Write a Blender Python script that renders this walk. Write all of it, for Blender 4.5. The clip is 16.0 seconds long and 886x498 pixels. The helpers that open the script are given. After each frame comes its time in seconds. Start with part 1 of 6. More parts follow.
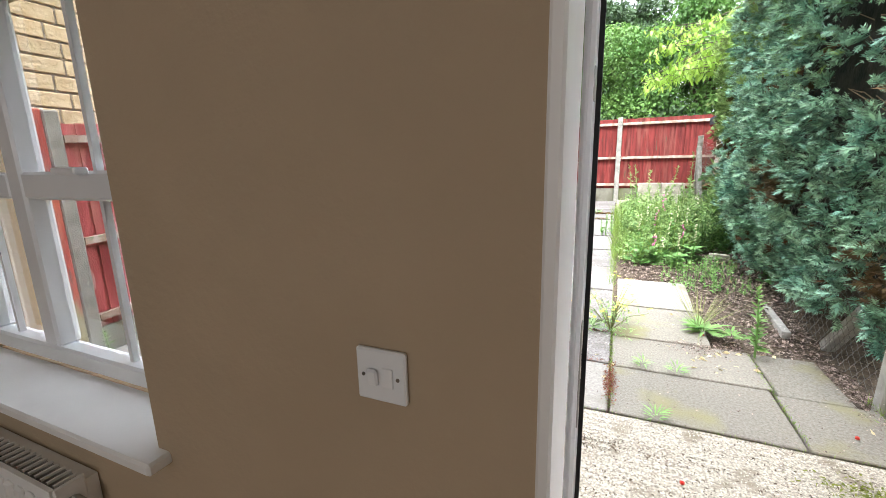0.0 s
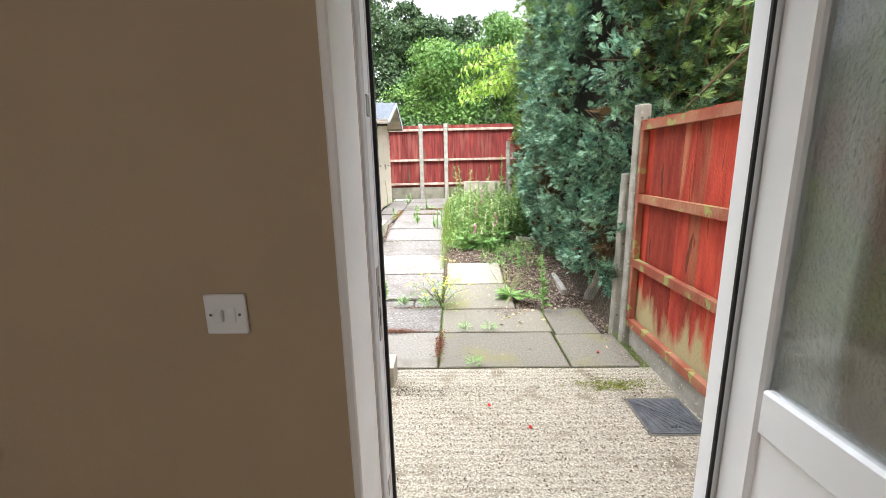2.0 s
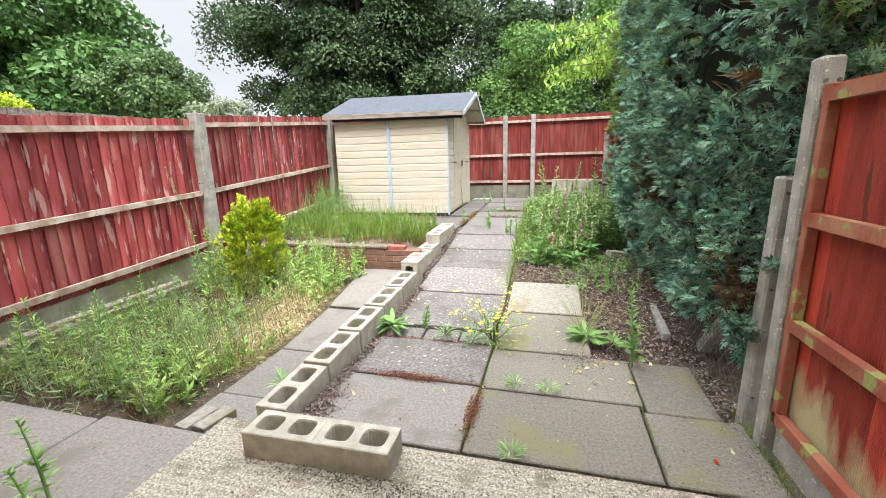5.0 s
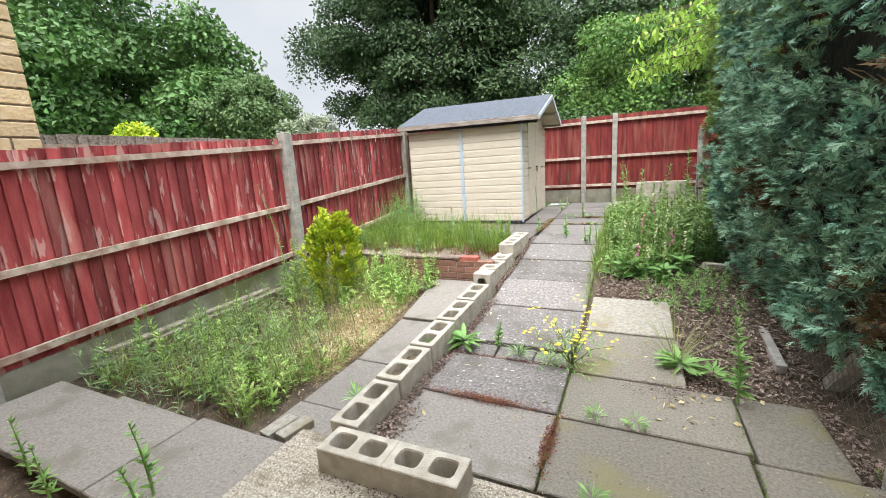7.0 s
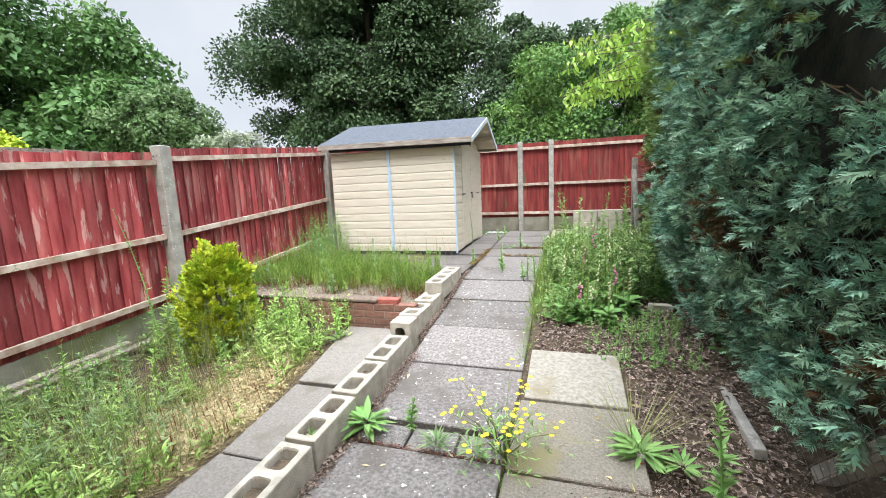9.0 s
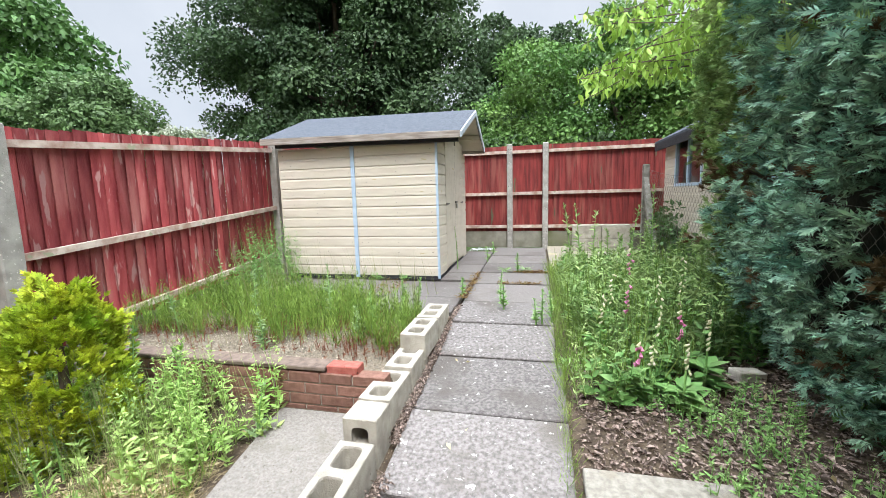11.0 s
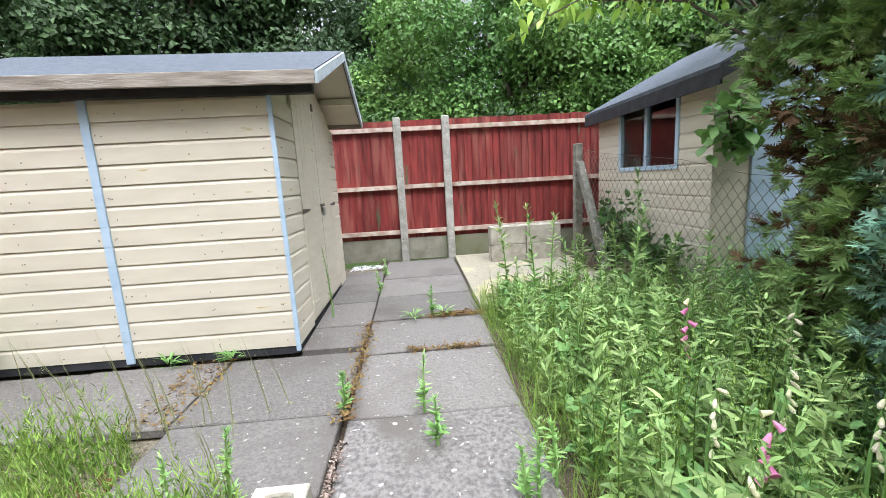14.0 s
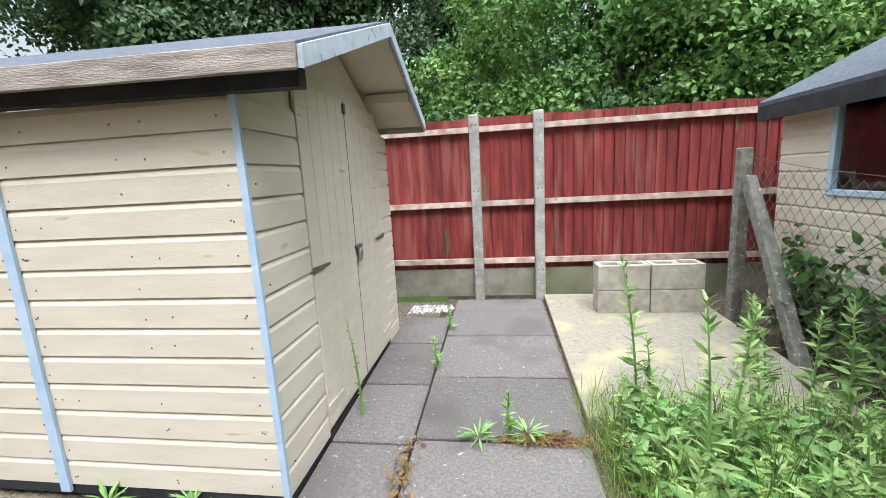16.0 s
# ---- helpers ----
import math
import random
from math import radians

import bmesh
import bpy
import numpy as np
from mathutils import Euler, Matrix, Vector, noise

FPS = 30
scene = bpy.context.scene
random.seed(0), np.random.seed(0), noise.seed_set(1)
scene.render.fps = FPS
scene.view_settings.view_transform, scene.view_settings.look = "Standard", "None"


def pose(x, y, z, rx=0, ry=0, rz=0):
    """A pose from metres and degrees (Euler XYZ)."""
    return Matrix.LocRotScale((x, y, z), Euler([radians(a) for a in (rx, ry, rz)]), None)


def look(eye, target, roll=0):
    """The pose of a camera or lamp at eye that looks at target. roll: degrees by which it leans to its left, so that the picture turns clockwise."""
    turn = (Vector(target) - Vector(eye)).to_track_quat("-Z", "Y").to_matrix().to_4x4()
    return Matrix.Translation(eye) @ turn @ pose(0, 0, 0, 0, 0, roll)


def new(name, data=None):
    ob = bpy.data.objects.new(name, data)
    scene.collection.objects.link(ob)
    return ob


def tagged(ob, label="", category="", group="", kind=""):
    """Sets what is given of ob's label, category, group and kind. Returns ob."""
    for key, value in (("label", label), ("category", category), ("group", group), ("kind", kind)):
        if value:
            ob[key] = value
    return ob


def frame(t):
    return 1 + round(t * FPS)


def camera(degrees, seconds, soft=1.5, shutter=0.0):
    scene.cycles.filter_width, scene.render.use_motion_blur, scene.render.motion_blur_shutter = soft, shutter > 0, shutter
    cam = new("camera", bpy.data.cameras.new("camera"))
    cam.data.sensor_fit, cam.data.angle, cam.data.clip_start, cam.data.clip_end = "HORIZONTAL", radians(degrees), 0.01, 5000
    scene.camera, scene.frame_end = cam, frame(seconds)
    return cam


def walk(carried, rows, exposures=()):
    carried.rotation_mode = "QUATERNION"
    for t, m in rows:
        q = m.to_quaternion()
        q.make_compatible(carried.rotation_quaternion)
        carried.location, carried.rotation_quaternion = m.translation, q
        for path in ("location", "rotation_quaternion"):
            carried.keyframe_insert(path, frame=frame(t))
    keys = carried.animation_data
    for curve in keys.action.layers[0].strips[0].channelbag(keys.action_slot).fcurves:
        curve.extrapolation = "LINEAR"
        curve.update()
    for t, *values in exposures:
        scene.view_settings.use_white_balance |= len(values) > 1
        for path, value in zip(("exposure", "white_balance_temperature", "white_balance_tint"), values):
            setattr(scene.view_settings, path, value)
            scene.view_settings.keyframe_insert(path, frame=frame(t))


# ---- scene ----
cam = camera(95.2, 16.0, 0.8)
PATH = [
    (0, (0.003, 0.388, 1.408), (-0.768, 2.187, 0.997), -1.2),
    (0.5, (0.005, 0.27, 1.384), (-0.595, 2.138, 0.994), -0.9),
    (0.8, (-0.007, 0.243, 1.392), (-0.437, 2.155, 0.994), -1.1),
    (1, (-0.007, 0.209, 1.394), (-0.342, 2.139, 0.99), -1.0),
    (1.5, (0.029, 0.153, 1.389), (-0.099, 2.105, 0.975), -1.2),
    (2, (0.161, 0.094, 1.389), (0.107, 2.05, 0.971), -1.3),
    (2.5, (0.251, 0.114, 1.396), (0.223, 2.071, 0.985), -1.5),
    (3, (0.267, 0.298, 1.392), (0.246, 2.256, 0.986), -1.5),
    (3.4, (0.271, 0.447, 1.389), (0.197, 2.399, 0.96), -0.0),
    (3.5, (0.278, 0.483, 1.389), (0.222, 2.441, 0.985), -1.3),
    (4, (0.353, 0.655, 1.391), (0.217, 2.608, 0.984), -1.3),
    (4.5, (0.42, 0.809, 1.389), (0.149, 2.748, 0.977), -1.1),
    (5, (0.432, 0.992, 1.393), (-0.077, 2.878, 0.964), -1.6),
    (5.2, (0.404, 1.049, 1.391), (-0.228, 2.896, 0.955), -1.4),
    (7.3, (0.416, 1.115, 1.463), (-0.434, 2.882, 1.068), -3.7),
    (7.5, (0.426, 1.146, 1.459), (-0.359, 2.946, 1.079), -3.9),
    (8, (0.441, 1.337, 1.413), (-0.242, 3.183, 1.057), -3.5),
    (8.5, (0.444, 1.618, 1.454), (-0.2, 3.483, 1.124), -2.9),
    (9, (0.364, 1.907, 1.46), (-0.232, 3.793, 1.163), -2.5),
    (9.2, (0.308, 2.038, 1.458), (-0.269, 3.931, 1.172), -2.3),
    (11.3, (-0.207, 3.416, 1.454), (-0.623, 5.356, 1.202), -1.6),
    (11.5, (-0.25, 3.571, 1.447), (-0.633, 5.518, 1.202), -1.7),
    (12, (-0.364, 3.937, 1.44), (-0.648, 5.902, 1.201), -2.2),
    (12.5, (-0.472, 4.28, 1.452), (-0.633, 6.257, 1.197), -2.6),
    (13, (-0.477, 4.63, 1.434), (-0.515, 6.609, 1.149), -3.1),
    (13.5, (-0.459, 4.959, 1.475), (-0.391, 6.933, 1.161), -3.3),
    (13.9, (-0.483, 5.255, 1.509), (-0.353, 7.221, 1.162), -3.1),
    (14, (-0.482, 5.336, 1.514), (-0.356, 7.305, 1.182), -3.3),
    (14.5, (-0.462, 5.679, 1.59), (-0.323, 7.646, 1.255), -3.1),
    (15, (-0.385, 6.027, 1.664), (-0.293, 7.996, 1.327), -3.0),
    (15.5, (-0.382, 6.345, 1.703), (-0.423, 8.315, 1.361), -3.0),
    (16, (-0.408, 6.619, 1.765), (-0.692, 8.567, 1.414), -3.2),
]
walk(cam, [(t, look(eye, target, roll)) for t, eye, target, roll in PATH], [(0, 1.42, 6150, 10), (1, 1.42, 6250, 10), (2, 1.2, 6350, 10), (3, 1.0, 6450, 10), (4, 0.7, 6450, 10), (5, 0.68, 6450, 10), (7.5, 0.5, 6350, 10), (9, 0.56, 6200, 10), (12.5, 0.48, 6050, 10), (16, 0.5, 6000, 10)])

# ---- world and light ----
world = bpy.data.worlds.new("world")
scene.world = world
world.use_nodes = True
wt = world.node_tree
wt.nodes.clear()
w_out, w_bg = wt.nodes.new("ShaderNodeOutputWorld"), wt.nodes.new("ShaderNodeBackground")
w_sky = wt.nodes.new("ShaderNodeTexSky")
w_sky.sky_type, w_sky.sun_disc, w_sky.sun_elevation, w_sky.sun_rotation = "NISHITA", False, radians(58), radians(200)
w_pos, w_noise, w_ramp, w_mix = wt.nodes.new("ShaderNodeTexCoord"), wt.nodes.new("ShaderNodeTexNoise"), wt.nodes.new("ShaderNodeValToRGB"), wt.nodes.new("ShaderNodeMix")
w_noise.inputs["Scale"].default_value, w_noise.inputs["Detail"].default_value = 2.2, 6
w_ramp.color_ramp.elements[0].position, w_ramp.color_ramp.elements[1].position = 0.35, 0.7
w_ramp.color_ramp.elements[0].color, w_ramp.color_ramp.elements[1].color = (6.4, 6.7, 7.1, 1), (8.9, 9.0, 9.1, 1)
w_mix.data_type = "RGBA"
w_mix.inputs[0].default_value = 0.9
wt.links.new(w_pos.outputs["Generated"], w_noise.inputs["Vector"])
wt.links.new(w_noise.outputs["Fac"], w_ramp.inputs["Fac"])
wt.links.new(w_sky.outputs[0], w_mix.inputs[6])
wt.links.new(w_ramp.outputs[0], w_mix.inputs[7])
w_sep, w_range, w_scale = wt.nodes.new("ShaderNodeSeparateXYZ"), wt.nodes.new("ShaderNodeMapRange"), wt.nodes.new("ShaderNodeVectorMath")
w_range.inputs[1].default_value, w_range.inputs[2].default_value, w_range.inputs[3].default_value, w_range.inputs[4].default_value = 0.4, 1.0, 1.0, 8.5
w_scale.operation = "SCALE"
wt.links.new(w_pos.outputs["Generated"], w_sep.inputs[0])
wt.links.new(w_sep.outputs["Z"], w_range.inputs[0])
wt.links.new(w_mix.outputs[2], w_scale.inputs[0])
wt.links.new(w_range.outputs[0], w_scale.inputs["Scale"])
wt.links.new(w_scale.outputs[0], w_bg.inputs["Color"])
w_bg.inputs["Strength"].default_value = 0.08
wt.links.new(w_bg.outputs[0], w_out.inputs[0])

sun = new("sun", bpy.data.lights.new("sun", "SUN"))
sun.data.energy, sun.data.angle, sun.data.color = 2.6, radians(18), (1, 0.97, 0.93)
sun.matrix_basis = look((0, 0, 20), (-3.4, 9.4, 20 - 16))
# energy of the fill lamp added at the room's unseen south end
SOUTH_FILL = 11.5


# ---- materials ----
def mat(name, c1, c2, scale=8.0, rough=0.8, bump=0.2, fine=90.0, spots=None, spot_scale=20.0, spot_at=0.62, stretch=(1, 1, 1), vary=0.0, metal=0.0, stain=None, stain_scale=1.5, stain_at=0.55, leafy=False, gloss=0.3):
    """A rough surface: two colours mixed by noise, optional spots and stains, fine relief, variation from object to object."""
    m = bpy.data.materials.new(name)
    m.use_nodes = True
    t = m.node_tree
    N, L = t.nodes.new, t.links.new
    b = t.nodes["Principled BSDF"]
    geo, mp = N("ShaderNodeNewGeometry"), N("ShaderNodeMapping")
    mp.inputs["Scale"].default_value = stretch
    L(geo.outputs["Position"], mp.inputs["Vector"])

    def noise_of(sc, detail=5.0):
        n = N("ShaderNodeTexNoise")
        n.inputs["Scale"].default_value, n.inputs["Detail"].default_value = sc, detail
        L(mp.outputs[0], n.inputs["Vector"])
        return n.outputs["Fac"]

    def mixed(fac, a, c):
        x = N("ShaderNodeMix")
        x.data_type = "RGBA"
        for k, v in ((0, fac), (6, a), (7, c)):
            if isinstance(v, tuple):
                x.inputs[k].default_value = (*v, 1)
            elif isinstance(v, float):
                x.inputs[k].default_value = v
            else:
                L(v, x.inputs[k])
        return x.outputs[2]

    def step(v, lo, hi):
        r = N("ShaderNodeMapRange")
        r.inputs[1].default_value, r.inputs[2].default_value = lo, hi
        L(v, r.inputs[0])
        return r.outputs[0]

    col = mixed(step(noise_of(scale), 0.35, 0.65), c1, c2)
    if stain:
        col = mixed(step(noise_of(stain_scale, 7.0), stain_at, stain_at + 0.12), col, stain)
    if spots:
        col = mixed(step(noise_of(spot_scale, 3.0), spot_at, spot_at + 0.04), col, spots)
    if vary or leafy:
        info = N("ShaderNodeObjectInfo")
        src = geo.outputs["Random Per Island"] if leafy else info.outputs["Random"]
        hsv = N("ShaderNodeHueSaturation")
        r = N("ShaderNodeMapRange")
        r.inputs[3].default_value, r.inputs[4].default_value = 1 - vary, 1 + vary
        L(src, r.inputs[0])
        L(r.outputs[0], hsv.inputs["Value"])
        L(col, hsv.inputs["Color"])
        col = hsv.outputs[0]
    L(col, b.inputs["Base Color"])
    b.inputs["Roughness"].default_value, b.inputs["Metallic"].default_value = rough, metal
    b.inputs["Specular IOR Level"].default_value = gloss
    if bump:
        bm_ = N("ShaderNodeBump")
        bm_.inputs["Strength"].default_value, bm_.inputs["Distance"].default_value = bump, 0.01
        L(noise_of(fine, 4.0), bm_.inputs["Height"])
        L(bm_.outputs[0], b.inputs["Normal"])
    if leafy:
        tr, add, out = N("ShaderNodeBsdfTranslucent"), N("ShaderNodeMixShader"), t.nodes["Material Output"]
        L(col, tr.inputs["Color"])
        add.inputs[0].default_value = 0.2
        L(b.outputs[0], add.inputs[1])
        L(tr.outputs[0], add.inputs[2])
        L(add.outputs[0], out.inputs["Surface"])
    return m


M_WALL = mat("beige_wall_paint", (0.42, 0.326, 0.222), (0.45, 0.35, 0.24), 3, 0.75, 0.25, 60)
M_WHITE = mat("white_paint", (0.84, 0.83, 0.81), (0.79, 0.78, 0.76), 5, 0.45, 0.08, 50)
M_CEIL = mat("ceiling_paint", (0.75, 0.74, 0.72), (0.7, 0.69, 0.67), 4, 0.8, 0.1)
M_FLOOR = mat("floor_laminate", (0.3, 0.2, 0.12), (0.36, 0.25, 0.16), 12, 0.45, 0.1, stretch=(1, 8, 1))
M_UPVC = mat("white_plastic", (0.8, 0.81, 0.82), (0.76, 0.77, 0.78), 4, 0.28, 0.02, gloss=0.5)
M_BLACK = mat("black_rubber", (0.012, 0.012, 0.012), (0.02, 0.02, 0.02), 20, 0.6, 0.1)
M_STEEL = mat("galvanised_steel", (0.5, 0.5, 0.48), (0.38, 0.38, 0.37), 30, 0.4, 0.1, metal=0.9)
M_DSTEEL = mat("dull_dark_steel", (0.12, 0.12, 0.11), (0.2, 0.17, 0.14), 30, 0.55, 0.2, metal=0.6)
M_APRON = mat("exposed_aggregate_concrete", (0.17, 0.148, 0.118), (0.47, 0.42, 0.335), 85, 0.85, 1.0, 120, spots=(0.6, 0.54, 0.43), spot_scale=105, spot_at=0.6, stain=(0.2, 0.17, 0.125), stain_scale=5.5, stain_at=0.56)
M_SLAB = mat("grey_paving", (0.125, 0.112, 0.104), (0.245, 0.225, 0.21), 48, 0.85, 0.9, 120, spots=(0.5, 0.48, 0.44), spot_scale=27, spot_at=0.655, vary=0.16, stain=(0.13, 0.115, 0.1), stain_scale=2.2)
M_SHEDSLAB = mat("worn_grey_paving", (0.12, 0.108, 0.099), (0.18, 0.164, 0.15), 70, 0.85, 0.8, 120, spots=(0.36, 0.335, 0.3), spot_scale=36, spot_at=0.68, vary=0.14, stain=(0.12, 0.105, 0.095), stain_scale=1.8)
M_SLABPALE = mat("smooth_pale_paving", (0.175, 0.159, 0.139), (0.25, 0.228, 0.2), 60, 0.8, 0.6, 110, spots=(0.13, 0.11, 0.09), spot_scale=34, spot_at=0.68, vary=0.12, stain=(0.165, 0.148, 0.12), stain_scale=3.4)
M_COPING = mat("brown_mortar_coping", (0.12, 0.09, 0.07), (0.2, 0.15, 0.12), 20, 0.9, 0.5)
M_DARKRED = mat("dark_red_boards", (0.12, 0.02, 0.018), (0.22, 0.035, 0.03), 4, 0.78, 0.5, 60, stretch=(6, 6, 0.6), vary=0.22, stain=(0.24, 0.07, 0.055), stain_scale=1.5, spots=(0.1, 0.09, 0.05), spot_scale=2.5, spot_at=0.66)
M_MEADOW = mat("meadow_weeds", (0.25, 0.43, 0.09), (0.42, 0.55, 0.18), 3, 0.6, 0, leafy=True, vary=0.3)
M_SLABY = mat("yellow_grey_paving", (0.155, 0.139, 0.112), (0.235, 0.212, 0.174), 70, 0.85, 0.7, 120, spots=(0.16, 0.13, 0.09), spot_scale=30, spot_at=0.68, vary=0.1, stain=(0.21, 0.19, 0.1), stain_scale=2.0)
M_LIGHTSLAB = mat("buff_paving", (0.22, 0.202, 0.168), (0.33, 0.305, 0.255), 38, 0.8, 0.5, 120, spots=(0.15, 0.13, 0.1), spot_scale=26, spot_at=0.7, stain=(0.22, 0.19, 0.13), stain_scale=3)
M_PAD = mat("yellowed_concrete", (0.25, 0.225, 0.17), (0.32, 0.285, 0.215), 30, 0.85, 0.5, 120, spots=(0.17, 0.15, 0.11), spot_scale=14, spot_at=0.68, stain=(0.4, 0.35, 0.21), stain_scale=2.6, stain_at=0.53)
M_MOSSPOST = mat("mossy_dark_concrete", (0.12, 0.115, 0.09), (0.22, 0.21, 0.18), 14, 0.9, 0.7, 100, spots=(0.4, 0.39, 0.34), spot_scale=30, spot_at=0.64)
M_BLOCK = mat("buff_concrete_block", (0.33, 0.3, 0.245), (0.46, 0.425, 0.355), 12, 0.9, 0.7, 130, spots=(0.2, 0.17, 0.12), spot_scale=60, spot_at=0.7, vary=0.08)
M_POST = mat("concrete_post", (0.25, 0.237, 0.21), (0.37, 0.35, 0.315), 9, 0.9, 0.6, 110, spots=(0.52, 0.5, 0.44), spot_scale=45, spot_at=0.64)
M_RED = mat("red_stained_boards", (0.24, 0.034, 0.038), (0.4, 0.085, 0.085), 3, 0.75, 0.6, 40, stretch=(3.2, 3.2, 0.7), vary=0.42, spots=(0.46, 0.24, 0.22), spot_scale=4.5, spot_at=0.6, stain=(0.44, 0.15, 0.135), stain_scale=1.4)
M_RAIL = mat("weathered_rail", (0.56, 0.47, 0.4), (0.33, 0.21, 0.16), 9, 0.85, 0.5, 70, vary=0.1, spots=(0.3, 0.3, 0.2), spot_scale=14, spot_at=0.62)
M_SOIL = mat("soil", (0.055, 0.04, 0.028), (0.12, 0.09, 0.06), 14, 0.95, 1.0, 60, spots=(0.25, 0.2, 0.14), spot_scale=60, spot_at=0.62)
M_GRAVEL = mat("gravel", (0.1, 0.085, 0.06), (0.25, 0.21, 0.15), 60, 0.95, 1.0, 80, spots=(0.07, 0.055, 0.04), spot_scale=40, spot_at=0.6)
M_GRASSG = mat("field", (0.05, 0.09, 0.02), (0.09, 0.13, 0.03), 2, 0.95, 0.5, 20)
M_BRICK = mat("brown_red_brick", (0.17, 0.085, 0.06), (0.25, 0.135, 0.1), 25, 0.9, 0.6, 90, vary=0.2)
M_REDBRICK = mat("red_brick", (0.3, 0.08, 0.06), (0.38, 0.13, 0.1), 25, 0.9, 0.6, 90, spots=(0.1, 0.04, 0.03), spot_scale=35, spot_at=0.66)
M_MORTAR = mat("mortar", (0.24, 0.21, 0.175), (0.33, 0.29, 0.245), 20, 0.95, 0.6, 100)
M_YBRICK = mat("yellow_stone_brick", (0.52, 0.39, 0.22), (0.62, 0.49, 0.31), 14, 0.9, 1.0, 30, vary=0.12)
M_CREAM = mat("cream_painted_boards", (0.53, 0.472, 0.38), (0.585, 0.525, 0.425), 3, 0.6, 0.25, 90, stretch=(1, 1, 5), spots=(0.45, 0.37, 0.2), spot_scale=3, spot_at=0.7)
M_BLUE = mat("pale_blue_trim", (0.33, 0.43, 0.55), (0.4, 0.5, 0.6), 8, 0.65, 0.3)
M_FELT = mat("black_roof_felt", (0.06, 0.07, 0.085), (0.09, 0.1, 0.12), 20, 0.85, 0.6, 200)
M_GREYWOOD = mat("weathered_grey_board", (0.2, 0.165, 0.135), (0.37, 0.325, 0.28), 7, 0.85, 0.5, 60, stretch=(0.6, 6, 6), spots=(0.1, 0.07, 0.05), spot_scale=6, spot_at=0.7)
M_BARGE = mat("flaking_grey_blue_paint", (0.36, 0.41, 0.46), (0.46, 0.5, 0.54), 9, 0.7, 0.4, 80, spots=(0.26, 0.23, 0.2), spot_scale=16, spot_at=0.63)
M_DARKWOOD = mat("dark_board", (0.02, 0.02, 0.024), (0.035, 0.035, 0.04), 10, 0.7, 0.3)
M_BARK = mat("bark", (0.08, 0.06, 0.045), (0.14, 0.11, 0.08), 20, 0.95, 0.9, 40, stretch=(2, 2, 0.4))
M_CONIFER = mat("conifer_sprays", (0.12, 0.255, 0.185), (0.3, 0.45, 0.3), 5.0, 0.55, 0, leafy=True, vary=0.65)
M_FROND = mat("fresh_green_fronds", (0.16, 0.27, 0.08), (0.26, 0.36, 0.12), 3.0, 0.7, 0, leafy=True, vary=0.4)
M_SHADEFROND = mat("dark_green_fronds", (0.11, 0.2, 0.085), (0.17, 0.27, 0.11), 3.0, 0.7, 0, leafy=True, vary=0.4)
M_TWIGBARK = mat("brown_twig_bark", (0.17, 0.12, 0.08), (0.26, 0.19, 0.13), 20, 0.9, 0.5, 40)
M_BROWNSPRAY = mat("dead_sprays", (0.12, 0.06, 0.03), (0.09, 0.07, 0.03), 2, 0.9, 0, leafy=True, vary=0.3)
M_DARKLEAF = mat("dark_tree_leaves", (0.045, 0.085, 0.035), (0.08, 0.13, 0.05), 0.5, 0.6, 0, leafy=True, vary=0.45)
M_LEFTTREE = mat("deep_green_leaves", (0.06, 0.14, 0.035), (0.12, 0.22, 0.06), 0.5, 0.55, 0, leafy=True, vary=0.4)
M_MIDLEAF = mat("mid_green_leaves", (0.08, 0.18, 0.04), (0.15, 0.26, 0.06), 0.5, 0.55, 0, leafy=True, vary=0.4)
M_BRIGHTLEAF = mat("bright_leaves", (0.24, 0.42, 0.05), (0.36, 0.52, 0.1), 3, 0.5, 0, leafy=True, vary=0.3)
M_GRASS = mat("grass_blades", (0.15, 0.26, 0.04), (0.26, 0.36, 0.08), 3, 0.6, 0, leafy=True, vary=0.35)
M_HORSE = mat("vivid_green_stems", (0.12, 0.21, 0.03), (0.22, 0.32, 0.06), 4, 0.6, 0, leafy=True, vary=0.5)
M_LUSH = mat("lush_yellow_green_leaves", (0.16, 0.28, 0.075), (0.35, 0.45, 0.17), 5, 0.55, 0, leafy=True, vary=0.5)
M_LANCE = mat("pale_lance_leaves", (0.16, 0.275, 0.075), (0.31, 0.42, 0.15), 5, 0.5, 0, leafy=True, vary=0.35)
M_WEED = mat("weed_leaves", (0.17, 0.33, 0.09), (0.29, 0.46, 0.15), 4, 0.6, 0, leafy=True, vary=0.3)
M_STRAW = mat("dry_grass", (0.5, 0.41, 0.23), (0.62, 0.53, 0.32), 10, 0.9, 0.3, leafy=True, vary=0.2)
M_GOLD = mat("golden_conifer", (0.24, 0.38, 0.025), (0.55, 0.6, 0.05), 5, 0.7, 0, leafy=True, vary=0.35)
M_YELLOW = mat("yellow_petals", (0.8, 0.62, 0.03), (0.85, 0.7, 0.06), 5, 0.6, 0, leafy=True, vary=0.1)
M_PINK = mat("pink_petals", (0.6, 0.16, 0.35), (0.7, 0.3, 0.45), 30, 0.5, 0, leafy=True, vary=0.1)
M_BUSHLEAF = mat("soft_bush_leaves", (0.1, 0.17, 0.06), (0.15, 0.23, 0.09), 0.7, 0.6, 0, leafy=True, vary=0.35)
M_PALELEAF = mat("pale_blossom", (0.2, 0.27, 0.13), (0.5, 0.52, 0.42), 2.5, 0.6, 0, leafy=True, vary=0.3)
# near-black colour standing in for the deep shade inside the hedge
M_HEDGESHADE = mat("hedge_inner_shade", (0.008, 0.011, 0.008), (0.03, 0.028, 0.02), 9, 0.95, 1.0, 40)
